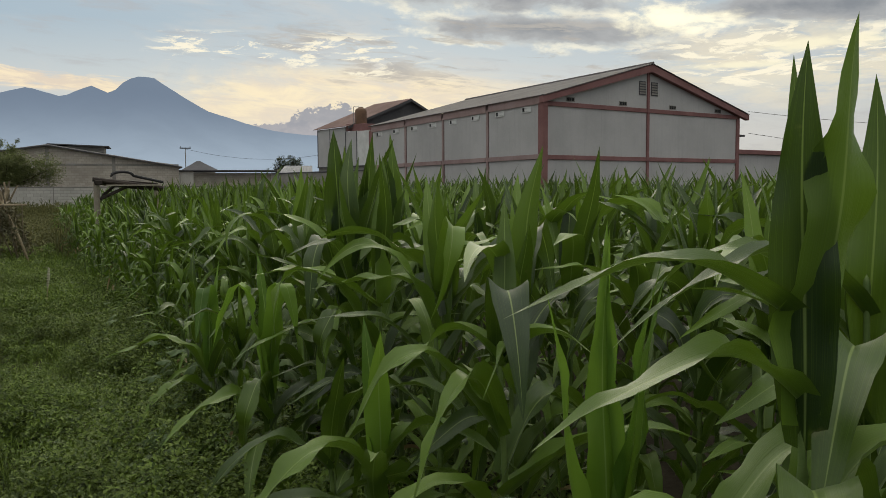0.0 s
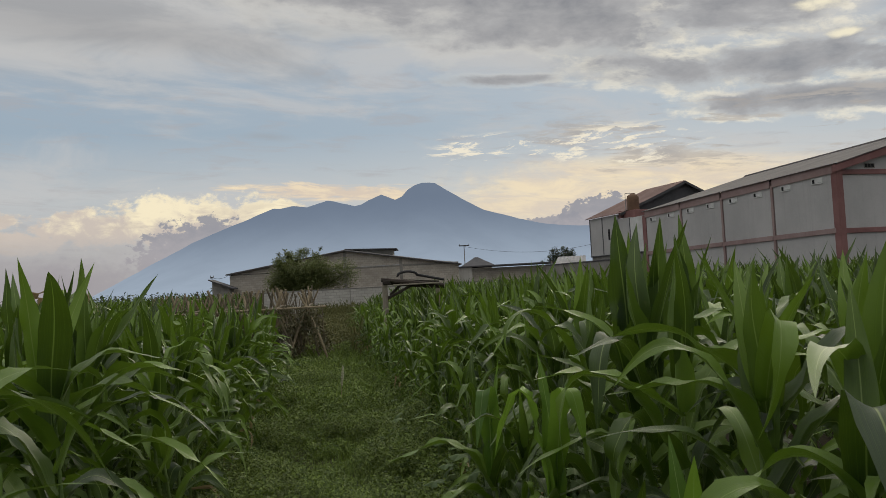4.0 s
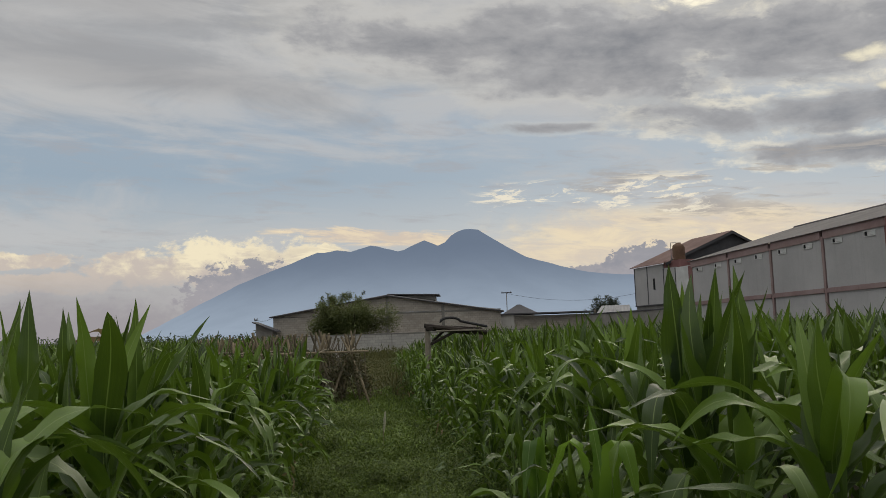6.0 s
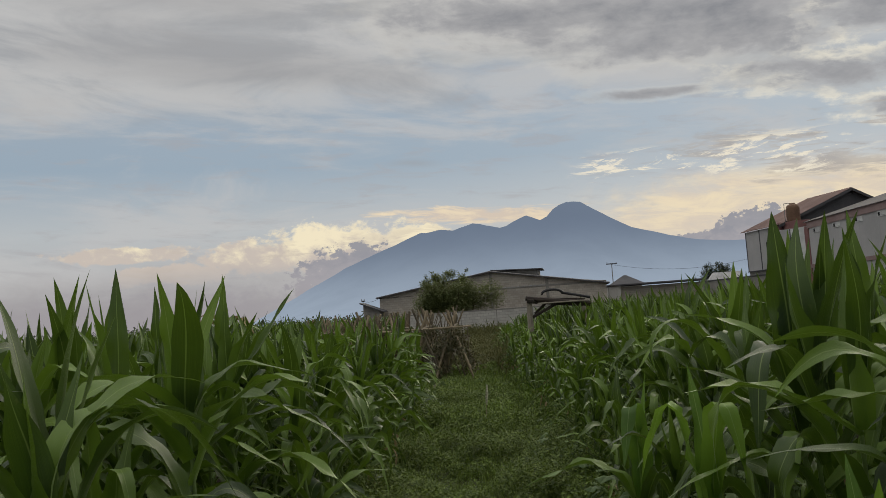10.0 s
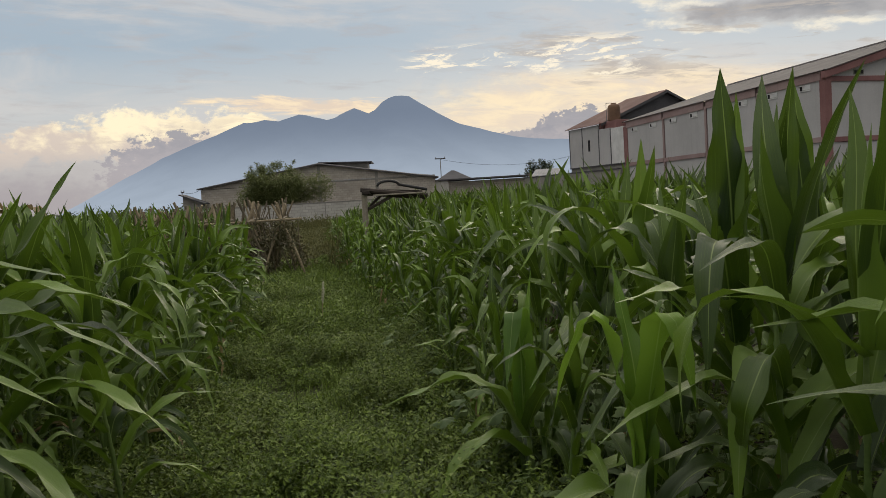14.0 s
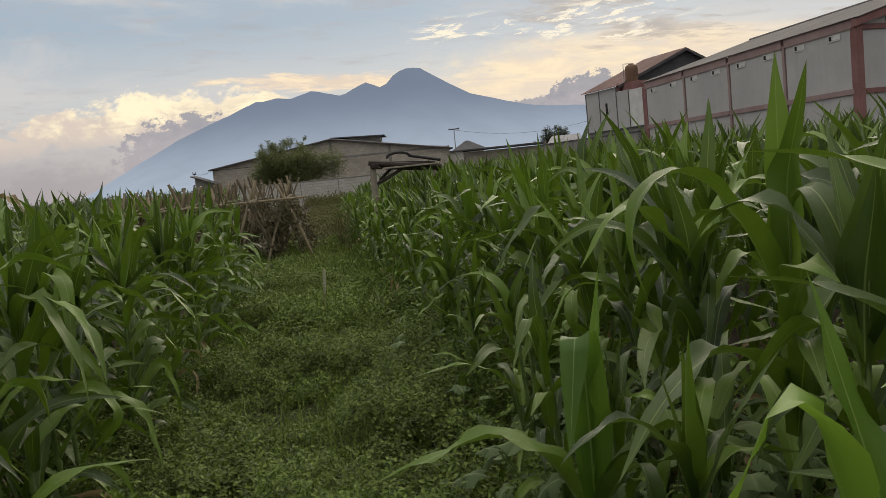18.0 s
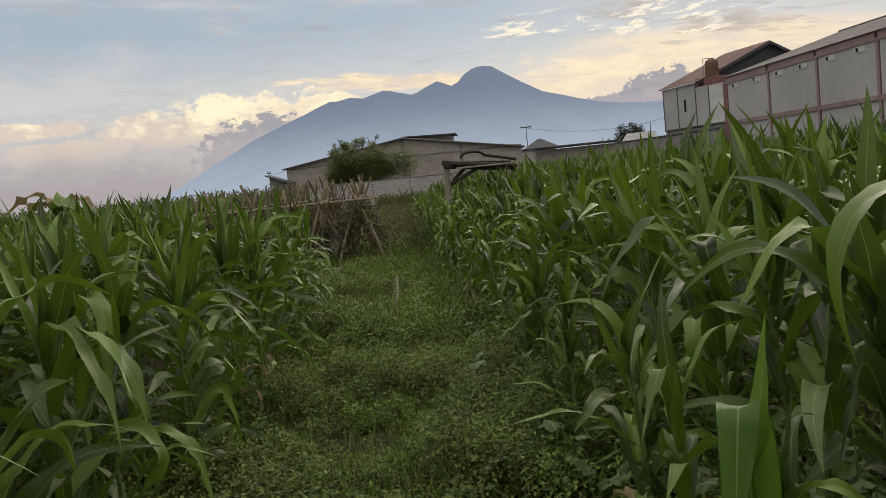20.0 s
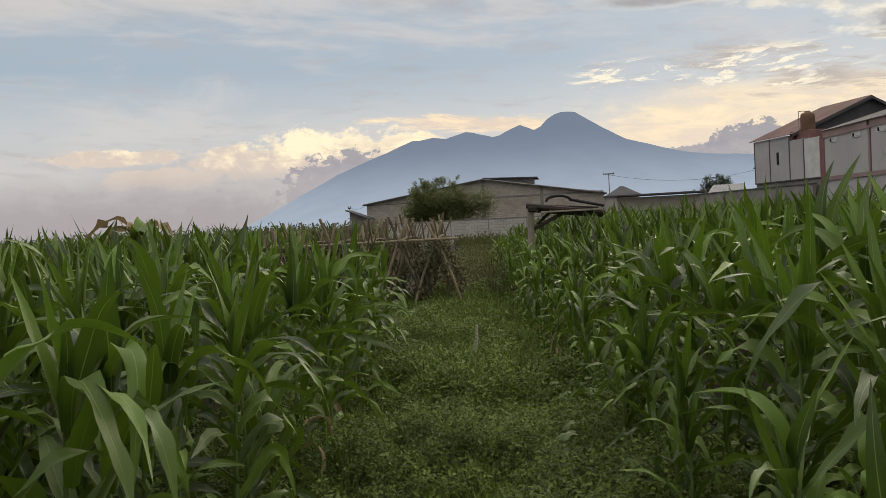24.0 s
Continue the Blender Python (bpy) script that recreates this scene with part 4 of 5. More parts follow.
DRY_BLADES = []
BLADES = {"top": [], "middle": [], "low": []}
shaper = random.Random(11)
for k in range(18):
    BLADES["top"].append(blade_mesh("leaf", MAT_LEAF, length=shaper.uniform(0.42, 0.64), width=shaper.uniform(0.055, 0.088), start=shaper.uniform(72, 90), bend=shaper.choice((3, 6, 10, 16, 24, 35, 60, 100)),
                                    twist=shaper.uniform(-70, 70), cup=shaper.uniform(0.3, 0.8), wave=0.18, segments=13, seed=k, droop=shaper.uniform(0.45, 0.8), taper=shaper.uniform(0.25, 0.48), sway=0.15))
for k in range(40):
    BLADES["middle"].append(blade_mesh("leaf", MAT_LEAF, length=shaper.uniform(0.5, 0.82), width=shaper.uniform(0.052, 0.088), start=shaper.uniform(40, 76), bend=shaper.uniform(55, 145),
                                       twist=shaper.gauss(0, 45), cup=shaper.uniform(0.2, 0.7), wave=shaper.uniform(0.3, 0.75), segments=19, seed=40 + k, fold=shaper.choice((None, None, None, None, 0.54, 0.64)),
                                       crease=shaper.uniform(40, 80), droop=shaper.uniform(0.35, 0.75), taper=shaper.uniform(0.3, 0.52)))
for k in range(16):
    BLADES["low"].append(blade_mesh("leaf", MAT_LEAF, length=shaper.uniform(0.4, 0.66), width=shaper.uniform(0.045, 0.072), start=shaper.uniform(36, 68), bend=shaper.uniform(100, 175),
                                    twist=shaper.gauss(0, 50), cup=0.35, wave=0.5, segments=15, seed=80 + k, droop=shaper.uniform(0.3, 0.55)))
for k in range(4):
    DRY_BLADES.append(blade_mesh("dry_leaf", MAT_DRY, length=shaper.uniform(0.3, 0.5), width=shaper.uniform(0.03, 0.05), start=shaper.uniform(0, 35), bend=shaper.uniform(90, 140),
                                 twist=shaper.uniform(-90, 90), cup=0.6, wave=0.6, segments=10, seed=170 + k))


def stalk_mesh(high, seed):
    rng = random.Random(seed)
    bm = bmesh.new()
    profile, z = [(0.0, 0.0)], 0.0
    joints = 9
    for k in range(joints + 1):
        r = 0.014 * (1 - 0.6 * k / joints)
        z = high * k / joints
        profile += [(r, z - 0.012 if k else 0.0), (r * 1.35, z + 0.002), (r, z + 0.02)]
    profile.append((0.0, high + 0.03))
    spin(bm, profile, 7)
    for v in bm.verts:
        v.co.x += 0.02 * math.sin(v.co.z * 2.2 + seed)
    data = bpy.data.meshes.new("stalk")
    bm.to_mesh(data)
    bm.free()
    data.materials.append(MAT_STALK)
    data.polygons.foreach_set("use_smooth", [True] * len(data.polygons))
    return data


STALKS = [stalk_mesh(1.15, k) for k in range(5)]


def leaf_plan(rng, high):
    """Where a plant's leaves stand: kind, variant, height on the stalk, turn, size. They leave the stalk in turn on two sides."""
    plan = []
    turn = rng.uniform(0, 360)
    count = rng.randint(17, 19)
    for k in range(count):
        f = k / (count - 1)
        turn += 180 + rng.gauss(0, 24)
        if k >= count - 4:
            kind = "top"
            z = high * rng.uniform(0.6, 0.7)
            turn += rng.gauss(0, 40)
        else:
            kind = "middle" if f > 0.24 else "low"
            z = high * (0.07 + 0.8 * f)
        plan.append((kind, rng.randrange(len(BLADES[kind])), z, turn, high / 1.75 * rng.uniform(0.84, 1.08)))
    return plan


def corn_plant(x, y, high, seed, broad=1.0):
    rng = random.Random(seed)
    plant = thing("corn_plant", pose(x, y, ground_height(x, y) - 0.01, rng.uniform(-4, 4), rng.uniform(-4, 4), 0), "tall green corn plant with arching strap leaves", "corn", "corn plants beside the path")
    stalk = new("stalk", STALKS[seed % 5])
    stalk.parent = plant
    stalk.scale = (1, 1, high / 1.75)
    for kind, k, z, turn, size in leaf_plan(rng, high):
        ob = new("leaf", BLADES[kind][k])
        ob.parent = plant
        a = radians(turn)
        ob.matrix_local = Matrix.Translation((0.008 * math.cos(a), 0.008 * math.sin(a), z)) @ Matrix.Rotation(a, 4, "Z") @ Matrix.Diagonal((size, size * broad, size, 1))
    for k in range(rng.choice((0, 0, 1, 1, 2))):
        ob = tagged(new("dry_leaf", DRY_BLADES[rng.randrange(4)]), "withered straw-coloured lower leaf")
        ob.parent = plant
        ob.matrix_local = Matrix.Translation((0, 0, rng.uniform(0.08, 0.4))) @ Matrix.Rotation(rng.uniform(0, 6.28), 4, "Z")
    return plant


def leaf(z, turn, length, width, start, bend, droop=0.5, twist=0.0, fold=None, crease=140, wave=0.42, taper=0.4, cup=0.45):
    """The shape of one leaf of a plant that is built leaf by leaf."""
    return dict(z=z, turn=turn, shape=dict(length=length, width=width, start=start, bend=bend, droop=droop, twist=twist, fold=fold, crease=crease, wave=wave, taper=taper, cup=cup, sway=0.06))


def near_plant(x, y, top, leaves, label, mat, seed, lean=(0, 0), fill=0):
    """A plant beside the path with its own leaves; fill: how many common lower leaves stand under them."""
    rng = random.Random(seed)
    plant = thing("corn_plant", pose(x, y, ground_height(x, y) - 0.01, *lean, 0), label, "corn", "corn plants beside the path")
    stalk = new("stalk", STALKS[seed % 5])
    stalk.parent = plant
    stalk.scale = (1.15, 1.15, top / 1.15)
    for k, one in enumerate(leaves):
        blade_data = blade_mesh("leaf", mat if one["shape"]["bend"] < 60 else MAT_LEAF, segments=22, sides=6, seed=seed + k, **one["shape"])
        ob = new("leaf", blade_data)
        ob.parent = plant
        ob.matrix_local = Matrix.Translation((0, 0, one["z"])) @ Matrix.Rotation(radians(one["turn"]), 4, "Z")
    turn = rng.uniform(0, 360)
    for k in range(fill):
        turn += 180 + rng.gauss(0, 25)
        kind = "middle" if k > fill * 0.35 else "low"
        ob = new("leaf", BLADES[kind][rng.randrange(len(BLADES[kind]))])
        ob.parent = plant
        size = rng.uniform(0.85, 1.1)
        ob.matrix_local = Matrix.Translation((0, 0, top * (0.12 + 0.8 * k / max(1, fill)))) @ Matrix.Rotation(radians(turn), 4, "Z") @ Matrix.Diagonal((size, size * 1.15, size, 1))
    return plant


def row_offsets(side):
    """The rows of a field, as distances from the middle of the path."""
    return [(1.4 if side > 0 else -0.84) + side * 0.7 * k for k in range(28)]


def plant_height(off, y, rng):
    """Tall by the near end of the path; poorer along the far field edges."""
    far = min(1.0, max(0.0, (y - 4.7) / 0.6))
    edge = max(0.0, 1.0 - (abs(off) - 0.9) / 1.6)
    poor = min(1.0, max(0.0, (y - 10.0) / 3))
    if off > 0:
        return 1.75 - far * (0.03 + 0.16 * edge) - poor * 0.3 * edge + rng.gauss(0, 0.05)
    return 1.74 - far * (0.06 + 0.12 * edge) + min(0.08, rng.gauss(0, 0.07))


TALL = "tall broad-leaved corn plant with spear-like upright top leaves"
FOLDED = "bright young corn plant with broad leaves folded at the top"
ROLLED = "bright yellow-green young corn plant with a tight whorl of upright leaves"


def make_near_plants():
    """The plants close to the path, leaf by leaf."""
    near_plant(0.83, 4.56, 0.82, [
        leaf(0.62, 165, 0.86, 0.125, 83, 4, fold=0.66, crease=150, cup=0.3, twist=15), leaf(0.7, 300, 0.74, 0.11, 86, 4, fold=0.66, crease=158, cup=0.25), leaf(0.72, 20, 0.6, 0.07, 86, 8, fold=0.8, crease=120),
        leaf(0.66, 95, 0.66, 0.09, 80, 20, twist=30), leaf(0.55, 205, 0.62, 0.09, 58, 95, 0.4, wave=0.4), leaf(0.5, 20, 0.66, 0.085, 62, 110, 0.45, wave=0.4), leaf(0.42, 250, 0.6, 0.08, 48, 110, 0.4, wave=0.4)],
        FOLDED, MAT_YOUNG, 901, fill=5)
    near_plant(1.22, 4.86, 1.3, [
        leaf(1.17, 258, 0.68, 0.13, 86, 2, taper=0.5, twist=15, cup=0.3), leaf(1.2, 40, 0.58, 0.08, 86, 4, taper=0.4, twist=60), leaf(1.15, 325, 0.5, 0.1, 80, 30, 0.7), leaf(1.0, 235, 0.9, 0.12, 80, 165, 0.5, twist=-10, wave=0.4),
        leaf(1.1, 220, 0.64, 0.085, 22, 26, 0.5, wave=0.3), leaf(0.95, 60, 0.85, 0.1, 66, 130, 0.45, wave=0.4), leaf(0.82, 200, 0.8, 0.09, 52, 110, 0.45, wave=0.45), leaf(0.72, 320, 0.75, 0.09, 50, 120, 0.4, wave=0.45)],
        TALL, MAT_LEAF, 911, fill=7)
    near_plant(1.31, 4.76, 1.28, [
        leaf(1.14, 275, 0.68, 0.1, 88, 3, taper=0.42, twist=-20), leaf(1.18, 15, 0.55, 0.085, 84, 10, taper=0.4), leaf(1.12, 260, 0.6, 0.08, 84, 24, 0.7), leaf(0.98, 30, 0.85, 0.1, 68, 120, 0.45, wave=0.4), leaf(0.86, 230, 0.8, 0.095, 55, 130, 0.4, wave=0.45),
        leaf(0.7, 300, 0.75, 0.09, 50, 110, 0.4, wave=0.45)], TALL, MAT_LEAF, 921, fill=7)
    near_plant(1.56, 5.06, 1.3, [
        leaf(1.18, 80, 0.7, 0.1, 88, 3, taper=0.4), leaf(1.2, 230, 0.58, 0.09, 85, 6, taper=0.4), leaf(1.16, 320, 0.62, 0.085, 80, 16, 0.7), leaf(0.98, 200, 0.85, 0.1, 66, 120, 0.45, wave=0.4), leaf(0.86, 20, 0.8, 0.095, 55, 130, 0.4, wave=0.45)],
        TALL, MAT_LEAF, 931, fill=8)
    near_plant(0.66, 5.78, 0.7, [
        leaf(0.48, 250, 0.86, 0.12, 84, 8, fold=0.64, crease=150, cup=0.3), leaf(0.56, 20, 0.6, 0.085, 84, 10), leaf(0.44, 165, 0.82, 0.1, 62, 95, 0.4, wave=0.45), leaf(0.5, 345, 0.78, 0.1, 60, 105, 0.42, wave=0.4), leaf(0.36, 215, 0.7, 0.09, 52, 110, 0.4, wave=0.4),
        leaf(0.3, 90, 0.62, 0.08, 55, 110)], FOLDED, MAT_YOUNG, 941, fill=3)
    near_plant(1.33, 2.58, 0.8, [
        leaf(0.6, 200, 0.9, 0.085, 86, 2, taper=0.4, cup=0.5), leaf(0.64, 330, 0.8, 0.08, 86, 3, taper=0.4, cup=0.6), leaf(0.6, 170, 0.78, 0.075, 80, -4, taper=0.4, cup=0.6), leaf(0.6, 350, 0.78, 0.075, 81, -4, cup=0.6), leaf(0.64, 260, 0.84, 0.08, 88, 2, cup=0.6),
        leaf(0.5, 205, 0.85, 0.1, 66, 125, 0.36, wave=0.3), leaf(0.45, 330, 0.7, 0.09, 56, 110, 0.4), leaf(0.76, 185, 0.64, 0.1, 30, 66, 0.5, wave=0.2)], ROLLED, MAT_YOUNG, 951, fill=4)
    near_plant(1.37, 2.02, 1.25, [
        leaf(1.16, 222, 0.66, 0.11, 78, -4, taper=0.45, twist=10, cup=0.3), leaf(1.2, 275, 0.66, 0.125, 87, 2, taper=0.5, cup=0.3), leaf(1.22, 60, 0.6, 0.07, 84, 8), leaf(1.37, 170, 0.56, 0.08, 34, 60, 0.45, wave=0.25), leaf(1.24, 190, 0.6, 0.08, 40, 62, 0.42),
        leaf(0.98, 230, 0.74, 0.11, 68, 145, 0.4, wave=0.35), leaf(0.86, 150, 0.7, 0.1, 54, 105, 0.42, wave=0.4), leaf(0.98, 340, 0.7, 0.115, 72, 130, 0.42), leaf(0.7, 200, 0.72, 0.1, 50, 90, 0.4, wave=0.4)], TALL, MAT_LEAF, 961, fill=5)
    near_plant(1.75, 2.25, 1.35, [
        leaf(1.3, 170, 0.66, 0.075, 52, 92, 0.4, wave=0.25), leaf(1.2, 40, 0.6, 0.1, 84, 6), leaf(1.05, 215, 0.8, 0.12, 74, 130, 0.42), leaf(0.9, 190, 0.75, 0.11, 60, 110, 0.4)], TALL, MAT_LEAF, 971, fill=6)
    near_plant(1.3, 3.1, 1.1, [
        leaf(1.05, 250, 0.72, 0.11, 82, 150, 0.45, cup=0.25, twist=8), leaf(1.05, 160, 0.4, 0.08, 55, 110, 0.4), leaf(1.04, 340, 0.42, 0.08, 60, 110, 0.4), leaf(1.05, 60, 0.5, 0.08, 82, 16), leaf(0.85, 215, 0.7, 0.09, 64, 140, 0.42, twist=50, wave=0.4),
        leaf(0.72, 20, 0.75, 0.09, 60, 120, 0.42, wave=0.4), leaf(0.56, 200, 0.72, 0.085, 54, 100, 0.42, wave=0.4)], TALL, MAT_LEAF, 981, fill=5)
    for x, y, tip, turn, seed in ((-1.5, 4.66, 1.83, 100, 1001), (-1.16, 4.58, 1.78, 262, 1011), (-1.38, 5.44, 1.8, 80, 1021), (-1.27, 5.26, 1.66, 280, 1031), (-1.85, 4.9, 1.82, 265, 1111), (-2.2, 4.75, 1.8, 95, 1121), (-1.75, 5.5, 1.78, 250, 1131),
                                  (-2.1, 5.6, 1.82, 85, 1141), (-2.5, 5.2, 1.8, 280, 1151)):
        near_plant(x, y, 1.25, [
            leaf(tip - 0.66, turn, 0.67, 0.1, 87, 3, taper=0.42, twist=20), leaf(tip - 0.72, turn + 165, 0.66, 0.09, 82, 4, taper=0.4, twist=-30), leaf(1.14, turn + 60, 0.52, 0.085, 76, 30, 0.7), leaf(0.98, turn + 110, 0.85, 0.11, 68, 110, 0.45, wave=0.4),
            leaf(0.9, turn - 80, 0.85, 0.11, 62, 105, 0.42, wave=0.45), leaf(0.76, turn + 80, 0.8, 0.1, 55, 100, 0.4, wave=0.45)] + ([leaf(1.22, 10, 0.6, 0.065, 62, 4, twist=60)] if seed == 1031 else []), TALL, MAT_LEAF, seed, fill=7)
    near_plant(1.16, 5.62, 1.25, [
        leaf(0.98, 195, 0.95, 0.1, 84, 190, 0.68, wave=0.2), leaf(1.1, 80, 0.6, 0.09, 86, 5), leaf(1.12, 280, 0.55, 0.085, 82, 14), leaf(0.9, 20, 0.8, 0.1, 64, 110, 0.45, wave=0.4), leaf(0.8, 215, 0.8, 0.1, 56, 95, 0.42, wave=0.4)], TALL, MAT_LEAF, 1201, fill=7)
    near_plant(1.02, 3.42, 0.75, [
        leaf(0.62, 200, 0.72, 0.1, 60, 115, 0.42, wave=0.4), leaf(0.66, 330, 0.62, 0.09, 66, 110, 0.42, wave=0.4), leaf(0.66, 265, 0.5, 0.09, 82, 20), leaf(0.66, 90, 0.5, 0.08, 84, 10), leaf(0.45, 180, 0.7, 0.09, 50, 100, 0.42, wave=0.4), leaf(0.4, 20, 0.6, 0.085, 50, 110)],
        FOLDED, MAT_YOUNG, 1211, fill=3)
    near_plant(0.98, 4.0, 0.62, [
        leaf(0.5, 185, 0.66, 0.085, 56, 110, 0.42, wave=0.4), leaf(0.52, 350, 0.56, 0.08, 62, 110, 0.42, wave=0.4), leaf(0.52, 270, 0.5, 0.08, 80, 20), leaf(0.36, 230, 0.6, 0.08, 46, 95, 0.42, wave=0.4), leaf(0.3, 60, 0.55, 0.075, 50, 110)],
        FOLDED, MAT_LEAF, 1221, fill=2)
    near_plant(-1.04, 3.82, 0.95, [
        leaf(0.8, 240, 0.8, 0.11, 85, 4, fold=0.68, crease=150, cup=0.3), leaf(0.76, 330, 0.62, 0.1, 84, 6, fold=0.7, crease=140), leaf(0.75, 90, 0.6, 0.08, 80, 20), leaf(0.66, 350, 0.82, 0.1, 60, 95, 0.42, wave=0.4), leaf(0.55, 200, 0.7, 0.09, 58, 110, 0.4, wave=0.4),
        leaf(0.42, 20, 0.75, 0.09, 48, 105, 0.42, wave=0.4)], FOLDED, MAT_LEAF, 1041, fill=5)


NEAR_SPOTS = ((0.83, 4.56), (1.22, 4.86), (1.31, 4.76), (1.56, 5.06), (0.66, 5.78), (1.33, 2.58), (1.37, 2.02), (1.75, 2.25), (1.3, 3.1), (-1.5, 4.66), (-1.16, 4.58), (-1.38, 5.44), (-1.27, 5.26), (-1.04, 3.82), (-1.85, 4.9), (-2.2, 4.75), (-1.75, 5.5), (-2.1, 5.6), (-2.5, 5.2), (1.16, 5.62), (1.02, 3.42), (0.98, 4.0))


def make_corn():
    rng = random.Random(5)
    far = []
    for side in (1, -1):
        for index, off in enumerate(row_offsets(side)):
            y = (2.95 if index == 0 else 2.4 if index == 1 else 1.6) if side > 0 else 2.2
            y += rng.uniform(0, 0.3)
            last = 34.0 if side > 0 else 18.4 if index < 5 else 44.0
            while y < last:
                x = axis_x(y) + off + rng.gauss(0, 0.06)
                near = y < 11.5 and index < 3
                if side < 0 and y > (13.2, 13.2, 14.0, 15.5, 17.0, 18.4)[min(index, 5)] and index < 5:
                    break
                clash = any(math.hypot(x - a, y - b) < 0.24 for a, b in NEAR_SPOTS)
                blocked = x > 17.5 and y > 36
                if not clash and not blocked:
                    high = plant_height(off, y, rng)
                    if near:
                        corn_plant(x, y, high, rng.randrange(10**6), 1.28 if y < 6.5 else 1.12 if y < 8.5 else 1.0)
                    else:
                        far.append((x, y, high))
                y += max(0.18, rng.gauss(0.31 if y < 16 else 0.4, 0.05)) * (1.0 if index < 8 else 1.35)
    make_near_plants()
    y = 2.6
    while y < 9.0:
        corn_plant(axis_x(y) - rng.uniform(1.1, 1.9), y, rng.uniform(1.55, 1.75), rng.randrange(10**6), 1.1)
        y += rng.uniform(0.22, 0.4)
    y = 5.3
    while y < 30:
        close = min(1.0, max(0.0, (y - 10) / 11))
        corn_plant(axis_x(y) + rng.uniform(1.0, 1.2) - 0.4 * close, y, rng.uniform(0.9, 1.3), rng.randrange(10**6))
        if y > 13:
            corn_plant(axis_x(y) + rng.uniform(1.3, 1.5) - 0.32 * close, y + 0.2, rng.uniform(1.1, 1.4), rng.randrange(10**6))
        y += rng.uniform(0.3, 0.65)
    # the field goes on behind the start of the path
    for side in (1, -1):
        for off in row_offsets(side)[:14]:
            y = -7.0
            while y < (0.7 if abs(off) < 1.5 else 1.4):
                far.append((axis_x(y) + off + rng.gauss(0, 0.05), y, 1.75 + rng.gauss(0, 0.06)))
                y += rng.uniform(0.26, 0.42)
    corn_stuff(far, rng)


def corn_stuff(places, rng):
    """The rest of the field, joined: every blade is real geometry with fewer faces."""
    kinds = {"top": [], "middle": [], "low": []}
    for kind, starts, bends, sizes, widths in (("top", (72, 90), (4, 50), (0.42, 0.64), (0.055, 0.085)), ("middle", (42, 76), (60, 150), (0.5, 0.8), (0.055, 0.085)), ("low", (30, 60), (90, 160), (0.36, 0.6), (0.045, 0.07))):
        for k in range(12):
            kinds[kind].append(blade(rng.uniform(*sizes), rng.uniform(*widths), rng.uniform(*starts), rng.uniform(*bends), rng.uniform(-60, 60), 0.5, 0.35, 8, k, 2, droop=rng.uniform(0.35, 0.65)))
    points, faces, uvs, base = [], [], [], 0
    for x, y, high in places:
        count = 14
        turn = rng.uniform(0, 360)
        for k in range(count):
            f = k / (count - 1)
            turn += 180 + rng.gauss(0, 24)
            kind = "top" if f > 0.8 else "middle" if f > 0.2 else "low"
            p, q, w = kinds[kind][rng.randrange(12)]
            size = high / 1.75 * rng.uniform(0.86, 1.08)
            c, s = math.cos(radians(turn)) * size, math.sin(radians(turn)) * size
            p = np.asarray(p)
            points.append(np.stack([x + p[:, 0] * c - p[:, 1] * s, y + p[:, 0] * s + p[:, 1] * c, high * (0.1 + 0.64 * min(f, 0.9)) + p[:, 2] * size], 1))
            faces.append(np.asarray(q) + base)
            uvs.append(np.asarray(w))
            base += len(p)
    stuff("corn_field", np.concatenate(points), np.concatenate(faces), np.concatenate(uvs), MAT_FIELD, "dense field of green corn reaching the sheds", "corn field")


def stuff(name, points, faces, uvs, mat, label, category, smooth=True):
    data = bpy.data.meshes.new(name)
    size = faces.shape[1]
    data.vertices.add(len(points))
    data.vertices.foreach_set("co", points.astype(np.float32).ravel())
    data.loops.add(faces.size)
    data.loops.foreach_set("vertex_index", faces.astype(np.int32).ravel())
    data.polygons.add(len(faces))
    data.polygons.foreach_set("loop_start", np.arange(0, faces.size, size, dtype=np.int32))
    data.uv_layers.new(name="UVMap").data.foreach_set("uv", uvs.astype(np.float32).ravel())
    data.polygons.foreach_set("use_smooth", [smooth] * len(faces))
    data.materials.append(mat)
    data.update(calc_edges=True)
    data.validate()
    return tagged(new(name, data), label, category, kind="stuff")


def leaf_cloud(rng, centres, length, width, rise, jitter=0.3):
    """Small leaves of four points each, set at the given places. rise: mean tilt upwards in degrees."""
    count = len(centres)
    turn = rng.uniform(0, 2 * np.pi, count)
    tilt = np.radians(rng.normal(rise, 25, count))
    size = rng.uniform(1 - jitter, 1 + jitter, count)
    ahead = np.stack([np.cos(turn) * np.cos(tilt), np.sin(turn) * np.cos(tilt), np.sin(tilt)], 1)
    across = np.stack([-np.sin(turn), np.cos(turn), rng.normal(0, 0.3, count)], 1)
    long, wide = (length * size)[:, None], (width * size)[:, None]
    corners = np.stack([centres, centres + ahead * long * 0.5 + across * wide / 2, centres + ahead * long - np.array([0, 0, 0.15]) * long, centres + ahead * long * 0.5 - across * wide / 2], 1)
    faces = np.arange(count * 4).reshape(-1, 4)
    uvs = np.tile(np.array([[0.5, 0], [1, 0.5], [0.5, 1], [0, 0.5]]), (count, 1))
    return corners.reshape(-1, 3), faces, uvs


